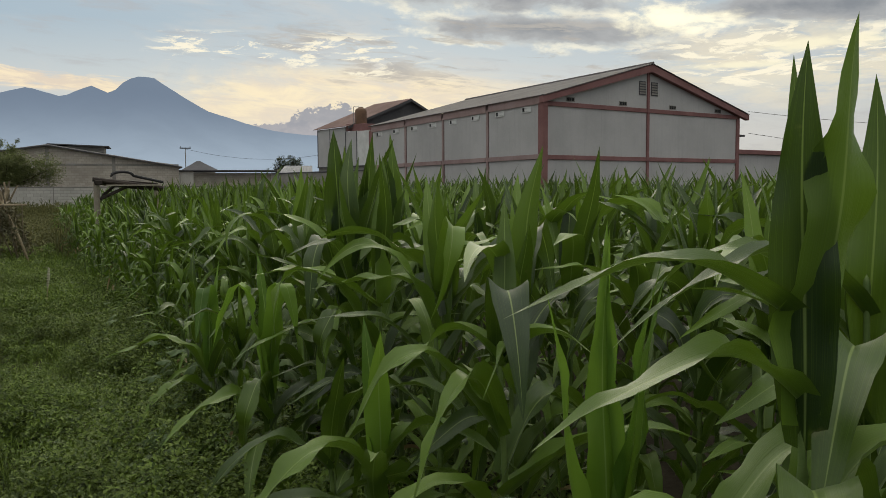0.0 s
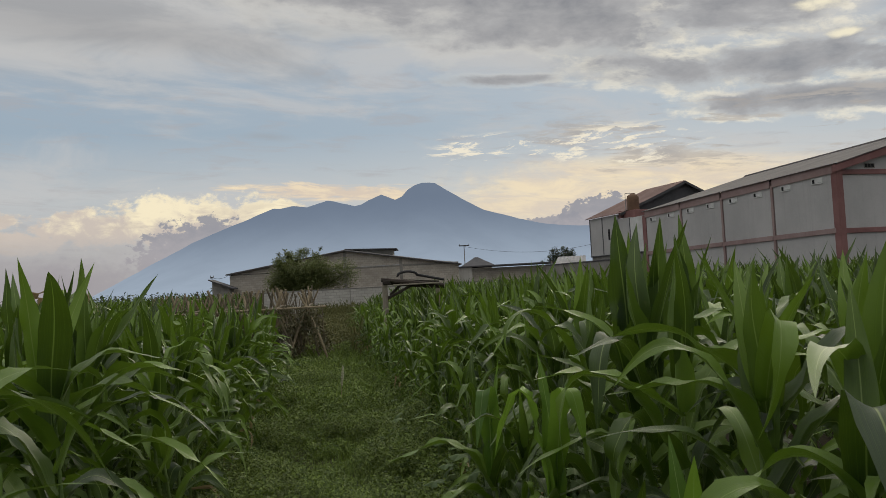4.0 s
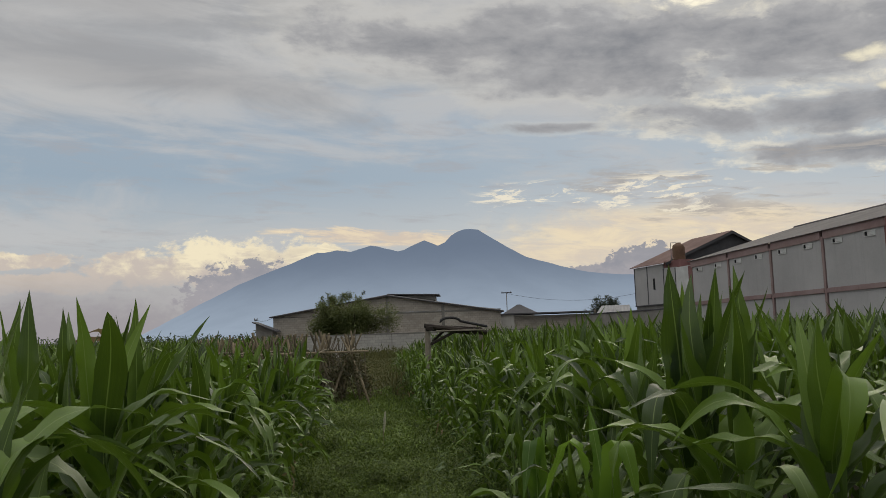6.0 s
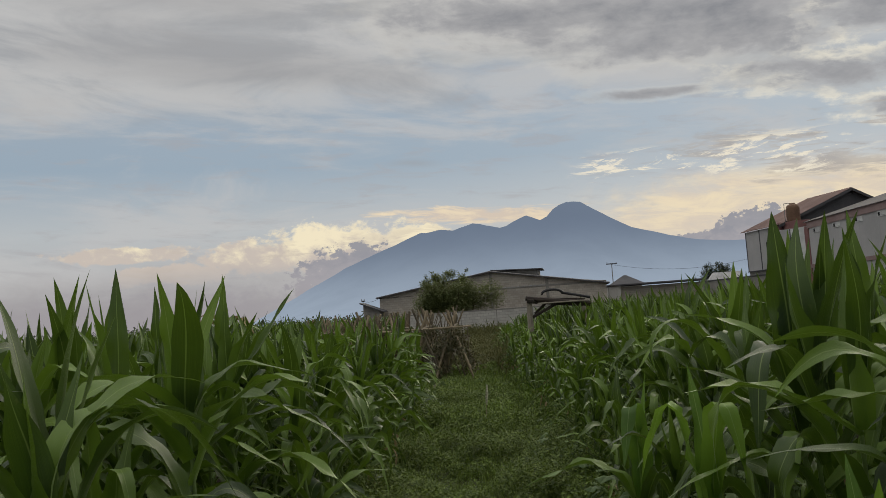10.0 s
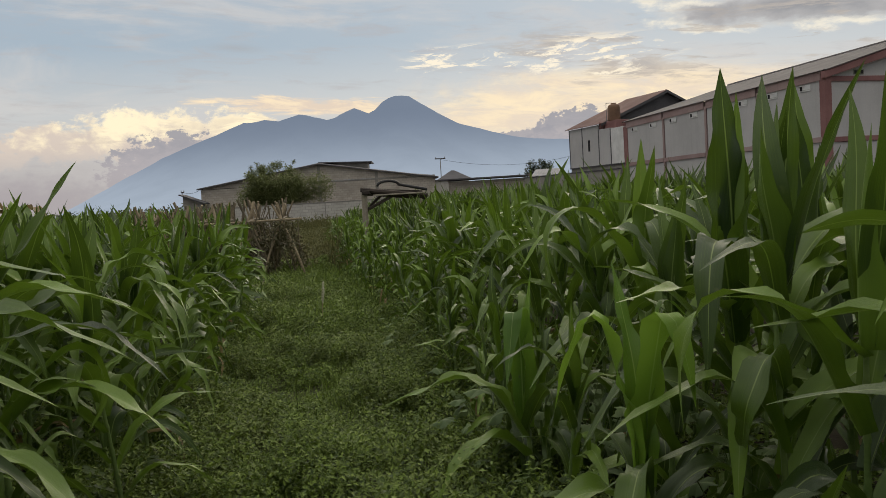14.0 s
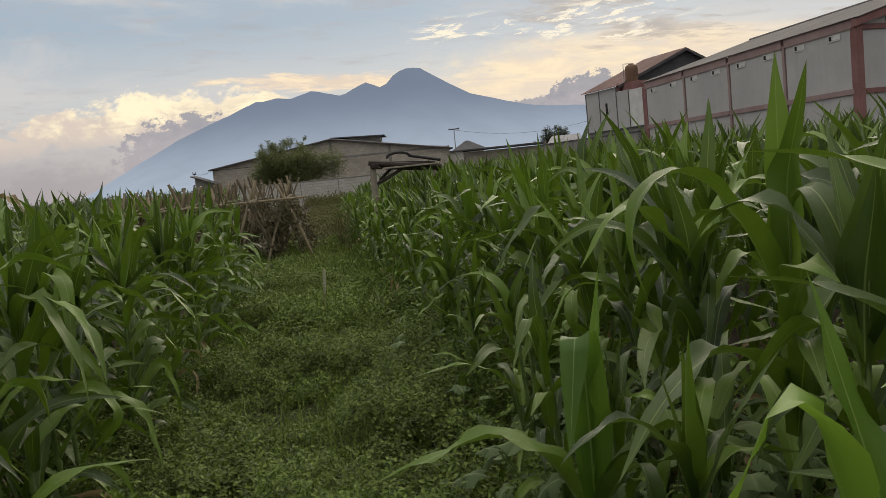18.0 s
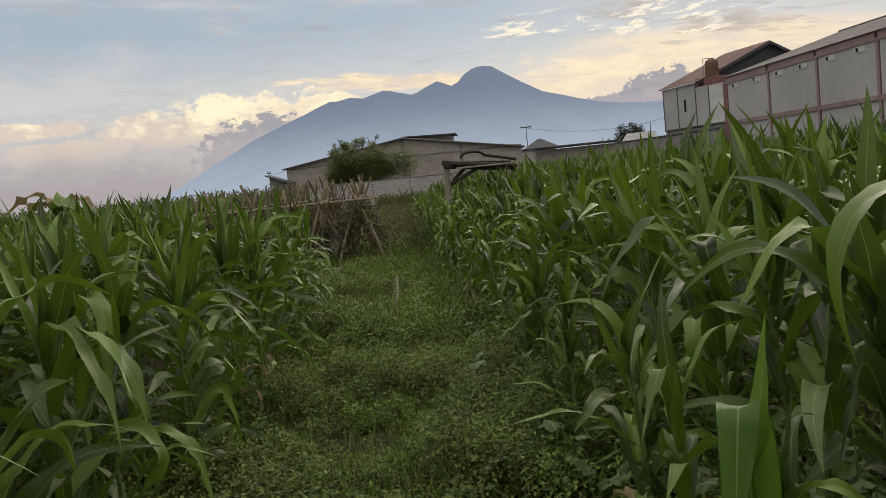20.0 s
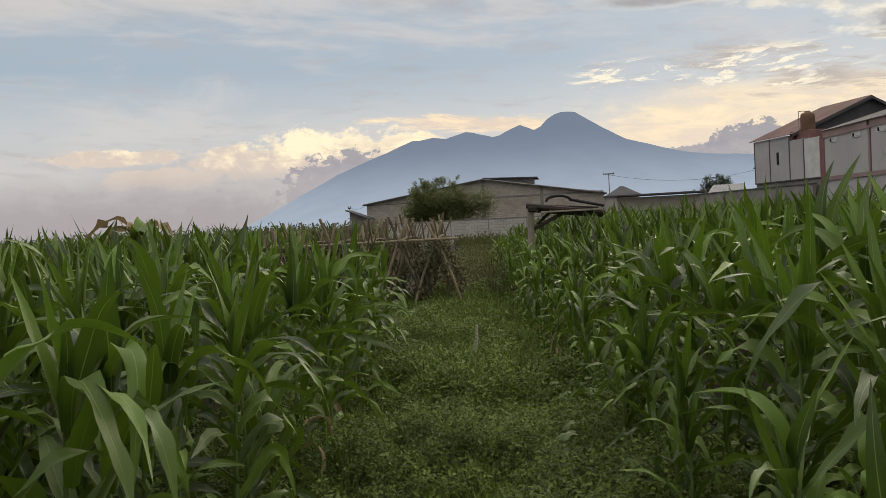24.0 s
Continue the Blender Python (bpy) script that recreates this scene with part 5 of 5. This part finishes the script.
def make_weeds():
    rng = np.random.default_rng(4)
    chunks = []

    def mat_of_leaves(count, y0, y1, half, length, width, rise, tall, middle=0.0):
        """A thin carpet between the clumps."""
        y = y0 + (y1 - y0) * rng.random(count)
        x = 0.3 - 0.11 * y + middle + rng.uniform(-half, half, count)
        thick = np.array([noise.noise((a * 1.7, b * 1.7, 2.0)) + 0.5 * noise.noise((a * 4.5, b * 4.5, 5.0)) for a, b in zip(x, y)])
        keep = thick > rng.uniform(-0.8, 0.1, count)
        x, y, thick = x[keep], y[keep], thick[keep]
        z = 0.03 + tall * np.clip(0.35 + thick, 0.05, 1.4) * rng.random(len(x))
        chunks.append(leaf_cloud(rng, np.stack([x, y, z], 1), length, width, rise))

    def clumps(count, y0, y1, half, leaves, length, width, tall):
        """Little domes of leaves that face outwards."""
        for k in range(count):
            y = y0 + (y1 - y0) * rng.random()
            off = rng.uniform(-half, half)
            x = 0.3 - 0.11 * y + off
            patch = noise.noise((x * 0.9, y * 0.9, 12.0))
            if patch < -0.42 and abs(off) < 0.5:
                continue
            r = rng.uniform(0.07, 0.2) * (1.0 + 0.4 * patch)
            high = tall * rng.uniform(0.4, 1.25) * (1.0 + 1.3 * patch + 0.3 * abs(off))
            m = int(leaves * (r / 0.14) ** 1.5)
            turn, up = rng.uniform(0, 2 * np.pi, m), rng.random(m) ** 0.6
            ring = np.sqrt(np.clip(1 - up**2, 0, 1)) * rng.uniform(0.75, 1.05, m)
            spots = np.stack([x + r * ring * np.cos(turn), y + r * ring * np.sin(turn), 0.03 + high * up * rng.uniform(0.7, 1.05, m)], 1)
            chunks.append(leaf_cloud(rng, spots, length, width, 22))

    mat_of_leaves(70000, 3.0, 11.0, 1.4, 0.026, 0.012, 18, 0.08)
    mat_of_leaves(30000, 3.0, 11.0, 1.4, 0.15, 0.005, 58, 0.06)
    mat_of_leaves(60000, 11.0, 21.0, 1.4, 0.045, 0.018, 18, 0.1)
    mat_of_leaves(20000, 11.0, 21.0, 1.4, 0.2, 0.007, 58, 0.06)
    mat_of_leaves(16000, -7.0, 3.0, 1.3, 0.06, 0.026, 20, 0.1)
    mat_of_leaves(30000, 2.5, 11.0, 0.8, 0.06, 0.026, 20, 0.12, 2.0)
    mat_of_leaves(16000, 3.0, 11.0, 0.6, 0.06, 0.026, 20, 0.1, -1.8)
    clumps(1250, 3.2, 11.0, 1.35, 190, 0.03, 0.013, 0.27)
    clumps(560, 11.0, 15.0, 1.3, 110, 0.04, 0.017, 0.24)
    clumps(420, 15.0, 23.0, 0.9, 50, 0.06, 0.024, 0.14)
    # a rank tussock beside the seeding stalk
    for x, y, r in ((-0.95, 11.6, 0.4), (-1.25, 11.9, 0.35), (-0.6, 11.9, 0.3), (-1.0, 12.4, 0.35)):
        m = 380
        turn, far = rng.uniform(0, 2 * np.pi, m), np.sqrt(rng.random(m)) * r
        chunks.append(leaf_cloud(rng, np.stack([x + far * np.cos(turn), y + far * np.sin(turn), 0.02 + 0.18 * rng.random(m)], 1), 0.17, 0.012, 55))
    m = 450
    y = rng.uniform(18.5, 24.0, m)
    x = 0.3 - 0.11 * y + rng.uniform(0.32, 0.9, m)
    p, q, w = leaf_cloud(rng, np.stack([x, y, 0.05 + rng.random(m) * (0.75 + 0.3 * np.sin(x * 3 + y))], 1), 0.3, 0.022, 72)
    green = chunks[:]
    chunks.clear()
    mat_of_leaves(22000, 21.0, 60.0, 1.0, 0.1, 0.04, 35, 0.18)
    mat_of_leaves(3000, 52.0, 59.0, 1.5, 0.3, 0.04, 60, 0.7)
    for more in chunks:
        p, q, w = np.concatenate([p, more[0]]), np.concatenate([q, more[1] + len(p)]), np.concatenate([w, more[2]])
    stuff("dry_grass", p, q, w, MAT_STRAW, "straw-coloured dry grass and stubble at the field edge", "grass", False)
    base, points, faces, uvs = 0, [], [], []
    for p, q, w in green:
        points.append(p)
        faces.append(q + base)
        uvs.append(w)
        base += len(p)
    stuff("path_weeds", np.concatenate(points), np.concatenate(faces), np.concatenate(uvs), MAT_WEED, "low green weeds and grass matting the path", "weeds", False)
    stalk = thing("seed_stalk", pose(-0.86, 11.7, 0.0), "tall dry grass stalk with a pale seed head", "grass")
    part("stem", rod(bmesh.new(), (0, 0, 0), (0.03, 0, 0.4), 0.006, 0.005, 5), MAT_POLE, stalk)
    head = bmesh.new()
    spin(head, [(0.0, 0.36)] + [(0.005 + 0.009 * math.sin(math.pi * k / 16) + (0.003 if k % 2 else 0.0), 0.36 + 0.016 * k) for k in range(1, 16)] + [(0.0, 0.63)], 8)
    for v in head.verts:
        v.co.x += 0.03 + 0.09 * (v.co.z - 0.36) + 0.014 * noise.noise(v.co * 60)
    part("seed_head", head, MAT_SEED, stalk, "pale feathery seed head")


make_corn()
make_weeds()


# ---- bean trellis, timber rack, trees ----
def make_trellis():
    rng = random.Random(8)
    for row in range(6):
        x0 = -2.42 - row * 0.62
        rack = thing("bean_trellis", pose(x0, 19.0 + 0.3 * (row == 0), 0, 0, 0, 6.3), "row of crossed dry canes tied to a ridge cane", "trellis", "bean trellises")
        for k in range(6):
            y = k * 0.62 + rng.uniform(-0.12, 0.12)
            spread = rng.uniform(0.26, 0.46)
            for s in (-1, 1):
                foot = Vector((s * spread, y + rng.uniform(-0.4, 0.4), -0.02))
                cross = Vector((s * 0.015, y + rng.uniform(-0.05, 0.05), 1.2))
                tip = cross + (cross - foot).normalized() * rng.uniform(0.3, 0.56) + Vector((rng.uniform(-0.06, 0.06), rng.uniform(-0.1, 0.1), 0))
                bend = Vector((rng.uniform(-0.03, 0.03), rng.uniform(-0.03, 0.03), 0))
                part("cane", sweep(bmesh.new(), [foot, foot.lerp(cross, 0.5) + bend, cross, tip], rng.uniform(0.018, 0.03), 6), MAT_POLE if rng.random() < 0.6 else MAT_CANE, rack)
                if rng.random() < 0.9:
                    part("cane", sweep(bmesh.new(), [Vector((s * rng.uniform(0.1, 0.5), y + rng.uniform(-0.3, 0.3), -0.02)), Vector((rng.uniform(-0.32, 0.32), y - rng.uniform(-0.2, 0.4), rng.uniform(1.2, 1.68)))], rng.uniform(0.01, 0.017), 5), MAT_CANE, rack)
        part("ridge_cane", sweep(bmesh.new(), [Vector((0.02, -0.4, 1.23)), Vector((0.03, 1.5, 1.27)), Vector((0, 3.3, 1.25))], 0.024, 6), MAT_CANE, rack)
    bar = thing("tie_pole", pose(-5.9, 18.92, 1.18), "long dry cane tied across the trellis rows", "pole")
    part("cane", rod(bmesh.new(), (0, 0, 0.04), (3.95, 0.05, 0.06), 0.026, 0.02, 6), MAT_POLE, bar)
    spots = np.random.default_rng(3)
    count = 26000
    y = spots.uniform(18.9, 22.4, count)
    x = -2.42 - 0.11 * (y - 19.2) - 0.62 * spots.integers(0, 6, count)
    z = 1.22 * spots.random(count) ** 0.8 + 0.04
    x = x + np.sign(spots.uniform(-1, 1, count)) * (1.25 - np.minimum(z, 1.25)) * 0.32 + spots.normal(0, 0.09, count)
    clump = np.array([noise.noise((a * 2.2, b * 1.5, c * 2.6)) for a, b, c in zip(x, y, z)])
    keep = clump > -0.12
    p, q, w = leaf_cloud(spots, np.stack([x, y, z], 1)[keep], 0.075, 0.045, -30)
    stuff("dry_vines", p, q, w, MAT_DRYVINE, "withered bean vines clinging to the canes", "vines", False)


def make_bare_patch():
    """Grey trodden earth and clods before the canes."""
    rng = random.Random(31)
    bm = bmesh.new()
    mid = bm.verts.new((0, 0, 0.075))
    rings = [[bm.verts.new((share * 0.42 * math.cos(a) * (1 + 0.2 * math.sin(3 * a)), share * 1.5 * math.sin(a) * (1 + 0.15 * math.sin(5 * a)), high + rng.uniform(-0.01, 0.01)))
              for a in (math.tau * k / 22 for k in range(22))] for share, high in ((0.45, 0.07), (0.8, 0.055), (1.0, -0.03))]
    for k in range(22):
        j = (k + 1) % 22
        bm.faces.new((mid, rings[0][k], rings[0][j]))
        for p, q in zip(rings, rings[1:]):
            bm.faces.new((p[k], q[k], q[j], p[j]))
    patch = part("dirt_patch", bm, MAT_DIRT, smooth=True)
    patch.matrix_world = pose(-2.5, 17.3, 0, 0, 0, 6)
    tagged(patch, "patch of grey trodden earth before the trellis", "ground", kind="structure")
    for k in range(14):
        r = rng.uniform(0.04, 0.1)
        bm = bmesh.new()
        bmesh.ops.create_icosphere(bm, subdivisions=2, radius=r)
        for v in bm.verts:
            v.co *= 1 + 0.35 * noise.noise(v.co * 9 + Vector((k, 0, 0)))
            v.co.z *= 0.6
        clod = part("clod", bm, MAT_DIRT)
        clod.matrix_world = pose(-2.45 + rng.uniform(-0.32, 0.3), 17.3 + rng.uniform(-1.3, 1.5), 0.05 + r * 0.25)
        tagged(clod, "grey lump of dry earth by the trellis", "clod", "clods before the trellis")


def make_rack():
    rack = thing("timber_rack", pose(-0.68, 19.0, 0), "rustic timber rack of dark beams on a pale post", "rack")
    part("post", rod(bmesh.new(), (0, 0, -0.05), (0.02, 0, 1.68), 0.07, 0.06, 9), MAT_TIMBER, rack, "pale round timber post")
    part("post", rod(bmesh.new(), (1.15, 1.4, -0.05), (1.15, 1.4, 1.5), 0.07, 0.06, 9), MAT_TIMBER, rack, "pale round timber post")
    part("beam", slab(bmesh.new(), (-0.02, -0.12, 1.63), (0.13, 2.2, 1.72), 0.015), MAT_DARKWOOD, rack)
    for k in range(4):
        bm = rod(bmesh.new(), (-0.05, -0.05 + k * 0.5, 1.74 - 0.02 * k), (1.3, 0.15 + k * 0.5, 1.56 - 0.02 * k), 0.05, 0.04, 7)
        part("rail", bm, MAT_DARKWOOD, rack)
    part("brace", rod(bmesh.new(), (0.03, 0.0, 1.32), (0.62, 0.05, 1.6), 0.035, 0.03, 6), MAT_DARKWOOD, rack)
    part("brace", rod(bmesh.new(), (0.1, 0.4, 1.4), (0.4, 0.4, 1.66), 0.03, 0.03, 6), MAT_DARKWOOD, rack)
    for k in range(3):
        part("board", solid(((0.0, 0.1 + k * 0.42, 1.765), (1.2, 0.1 + k * 0.42, 1.66), (1.2, 0.34 + k * 0.42, 1.66), (0.0, 0.34 + k * 0.42, 1.765)), 0.03), MAT_DARKWOOD, rack)
    part("plank", slab(bmesh.new(), (0.2, -0.1, 1.6), (1.25, 0.06, 1.63), 0.005), MAT_TIMBER, rack)
    hose = thing("rubber_hose", pose(-0.06, 19.3, 1.82), "black rubber hose looped over the timber rack", "hose")
    curve = bmesh.new()
    spots = []
    for k in range(26):
        f = k / 25
        if f < 0.6:
            a = math.pi * (1.08 - f / 0.6 * 1.1)
            spots.append(Vector((-0.12 + 0.21 * math.cos(a), 0.1 + 0.1 * math.cos(a), 0.0 + 0.08 * math.sin(a))))
        else:
            g = (f - 0.6) / 0.4
            spots.append(Vector((0.09 + 0.6 * g, 0.2, 0.0 - 0.14 * g)))
    sweep(curve, spots, 0.03, 7)
    part("loop", curve, MAT_RUBBER, hose, smooth=True)


def make_tree(x, y, high, spread, seed, leaves, mat, size, label):
    """A trunk that forks into limbs, with clumps of leaves round the limb ends and twigs above the outline."""
    rng = random.Random(seed)
    tree = thing("tree", pose(x, y, 0), label, "tree")
    bm = bmesh.new()
    rod(bm, (0, 0, -0.05), (0.1, 0, high * 0.3), high * 0.035, high * 0.025, 8)
    clumps = []
    for k in range(16):
        a = k * 2.4 + rng.uniform(-0.3, 0.3)
        out = spread / 2 * (0.25 + 0.65 * ((k * 0.618) % 1.0))
        top = Vector((out * math.cos(a), out * math.sin(a) * 0.8, high * rng.uniform(0.36, 0.7) - 0.1 * out + high * 0.04))
        mid = Vector((top.x * 0.4, top.y * 0.4, high * 0.3 + (top.z - high * 0.3) * 0.35))
        sweep(bm, [Vector((0.05, 0, high * 0.22)), mid, top], high * 0.011, 5)
        clumps.append((top, rng.uniform(0.7, 1.0) * spread * 0.2))
    for k in range(26):
        top, r = rng.choice(clumps)
        tip = top + Vector((rng.gauss(0, 0.5) * r, rng.gauss(0, 0.5) * r, r * rng.uniform(0.9, 1.35)))
        sweep(bm, [top, top.lerp(tip, 0.5) + Vector((0.05, 0, 0)), tip], high * 0.004, 4)
        clumps.append((tip, r * 0.32))
    part("trunk", bm, MAT_BARK, tree)
    pick = np.random.default_rng(seed)
    weight = np.array([r**2 for _, r in clumps])
    which = pick.choice(len(clumps), leaves, p=weight / weight.sum())
    middle = np.array([list(c) for c, _ in clumps])[which]
    r = np.array([q for _, q in clumps])[which]
    way = pick.normal(0, 1, (leaves, 3))
    way /= np.linalg.norm(way, axis=1)[:, None]
    spots = middle + way * (r * pick.uniform(0.3, 1.1, leaves))[:, None]
    spots[:, 2] = np.maximum(spots[:, 2], 0.2)
    p, q, w = leaf_cloud(pick, spots, size, size * 0.4, 8)
    mesh_object("crown", list(map(tuple, p.tolist())), [tuple(r) for r in q.tolist()], mat, tree, "", w)
    return tree


def make_banana():
    plant = thing("banana_plant", pose(-5.6, 14.6, 0), "banana plant with torn brown-edged leaves above the corn", "banana plant")
    part("stem", rod(bmesh.new(), (0, 0, -0.05), (0.03, 0, 1.65), 0.08, 0.05, 9), MAT_STALK, plant)
    for k, (turn, start, length) in enumerate(((175, 62, 0.75), (10, 58, 0.8), (200, 70, 0.9), (80, 70, 0.8), (320, 60, 0.7))):
        points, faces, uvs = blade(length, 0.24, start, 120, 20, 0.3, 0.5, 14, 300 + k, 4)
        leaf = mesh_object("leaf", points, faces, MAT_DRY if k < 3 else MAT_LEAF, plant, "torn browning leaf" if k < 3 else "", uvs, True)
        leaf.matrix_local = pose(0, 0, 1.5, 0, 0, turn)


def make_broad_weeds():
    """Bushy weeds with broad notched leaves at the field's edge."""
    rng = random.Random(21)
    bm = bmesh.new()
    rings = []
    for share in (0.5, 1.0):
        ring = []
        for k in range(28):
            a = math.tau * k / 28
            r = 0.52 * share * (1.0 + share * (0.2 * math.cos(5 * a) + 0.1 * math.cos(14 * a)))
            ring.append(bm.verts.new((0.5 + r * math.cos(a), r * 0.85 * math.sin(a), 0.08 * share * math.cos(3 * a + 0.5) - 0.3 * share * share * (0.6 + 0.4 * math.cos(a)))))
        rings.append(ring)
    mid = bm.verts.new((0.5, 0, -0.02))
    layer = bm.loops.layers.uv.new("UVMap")
    for k in range(28):
        j = (k + 1) % 28
        for face in (bm.faces.new((mid, rings[0][k], rings[0][j])), bm.faces.new((rings[0][k], rings[1][k], rings[1][j], rings[0][j]))):
            for loop in face.loops:
                loop[layer].uv = (loop.vert.co.y + 0.5, loop.vert.co.x)
    data = bpy.data.meshes.new("leaf")
    bm.to_mesh(data)
    bm.free()
    data.materials.append(MAT_BROAD)
    data.polygons.foreach_set("use_smooth", [True] * len(data.polygons))
    for x, y, size, count in ((0.9, 6.2, 0.5, 70), (1.15, 6.4, 0.48, 56), (0.7, 6.55, 0.36, 30), (0.82, 3.2, 0.42, 26), (1.1, 2.85, 0.42, 26), (0.72, 3.65, 0.36, 20), (0.55, 5.3, 0.34, 16), (0.3, 7.5, 0.3, 14), (0.75, 3.9, 0.3, 14), (-2.2, 13.6, 0.55, 30), (-2.65, 14.2, 0.65, 34), (-2.7, 15.0, 0.65, 34), (-3.2, 15.6, 0.7, 34), (-3.15, 16.3, 0.65, 34), (-3.6, 17.0, 0.7, 34), (-3.4, 17.6, 0.6, 34), (-3.9, 18.2, 0.6, 28), (0.2, 9.2, 0.32, 16), (0.1, 10.6, 0.34, 16), (0.45, 8.4, 0.36, 18), (0.85, 7.3, 0.34, 20), (1.12, 7.1, 0.36, 20), (1.35, 7.5, 0.36, 20), (1.5, 6.8, 0.36, 20), (1.75, 6.2, 0.34, 16), (1.5, 5.6, 0.34, 16)):
        plant = thing("broadleaf_weed", pose(x, y, ground_height(x, y)), "bushy grey-green weed with broad notched leaves", "weed", "broadleaf weeds")
        spots = []
        for k in range(count):
            a, r = rng.uniform(0, math.tau), size * math.sqrt(rng.random()) * 0.9
            tip = Vector((r * math.cos(a), r * math.sin(a), size * rng.uniform(0.35, 1.15)))
            part("stem", rod(bmesh.new(), (tip.x * 0.2, tip.y * 0.2, -0.01), tip, 0.004, 0.003, 4), MAT_STALK, plant)
            spots.append((tip, a))
        for tip, a in spots:
            leaf = new("leaf", data)
            leaf.parent = plant
            s = rng.uniform(0.06, 0.13)
            leaf.matrix_local = Matrix.Translation(tip) @ Matrix.Rotation(a + rng.uniform(-0.8, 0.8), 4, "Z") @ Matrix.Rotation(rng.uniform(-0.2, 0.6), 4, "Y") @ Matrix.Diagonal((s, s, s, 1))


def make_flower():
    """A small white-flowered weed at the edge of the field."""
    rng = random.Random(77)
    plant = thing("wildflower", pose(-1.1, 6.3, -0.14), "slender weed with a loose head of tiny white flowers", "flower")
    part("stem", sweep(bmesh.new(), [Vector((0, 0, -0.02)), Vector((0.02, -0.02, 0.2)), Vector((0.0, -0.03, 0.42))], 0.004, 5), MAT_STALK, plant)
    for k in range(9):
        bm = bmesh.new()
        for j in range(5):
            a = math.tau * j / 5
            tip = [bm.verts.new((r * math.cos(a + t), r * math.sin(a + t), h)) for r, t, h in ((0.001, 0, 0), (0.007, -0.5, 0.003), (0.011, 0, 0.001), (0.007, 0.5, 0.003))]
            bm.faces.new(tip)
        blossom = part("blossom", bm, MAT_PETAL, plant, "tiny white blossom")
        blossom.matrix_local = pose(rng.uniform(-0.04, 0.04), -0.03 + rng.uniform(-0.04, 0.04), 0.42 + rng.uniform(-0.04, 0.04), rng.uniform(20, 70), rng.uniform(-25, 25), rng.uniform(0, 360))
        part("stem", rod(bmesh.new(), (0, -0.03, 0.34), blossom.matrix_local.translation, 0.002, 0.0015, 4), MAT_STALK, plant)


def make_far_trees():
    make_tree(-10.0, 68.0, 4.5, 7.4, 2, 50000, MAT_TREE, 0.17, "bushy dark green tree before the block shed")
    make_tree(16.1, 98.0, 5.9, 4.6, 5, 7000, MAT_FARTREE, 0.25, "small tree behind the outbuildings")
    rng = np.random.default_rng(12)
    count = 9000
    x = rng.uniform(-95, -20, count)
    y = rng.uniform(85, 130, count)
    top = np.array([1.6 + 1.5 * noise.noise((a * 0.16, 0, 0)) + 1.2 * noise.noise((a * 0.5, 1, 0)) for a in x])
    z = np.clip(top, 0.6, 4.5) * rng.random(count) ** 0.6 + 0.2
    p, q, w = leaf_cloud(rng, np.stack([x, y, z], 1), 0.5, 0.3, 10)
    stuff("far_hedges", p, q, w, MAT_FARTREE, "line of distant bushes and trees on the plain", "bushes", False)


MAT_DRYVINE = leaf_material("dry_vine", (0.03, 0.034, 0.014), (0.13, 0.115, 0.055), (0.1, 0.1, 0.05), 0.8, 0.15, "island")
MAT_CANE = worn("grey_old_cane", (0.1, 0.082, 0.058), (0.22, 0.185, 0.13), 0.85, 0.15, 4, 50, 0.3)
MAT_PETAL = worn("white_petal", (0.62, 0.62, 0.56), (0.78, 0.78, 0.74), 0.6, 0.3, 8, 80, 0.1)
MAT_DIRT = worn("grey_dirt", (0.1, 0.09, 0.07), (0.2, 0.18, 0.145), 0.95, 0.1, 3.0, 30, 0.6)
make_trellis()
make_bare_patch()
make_rack()
make_banana()
make_broad_weeds()
make_flower()
make_far_trees()
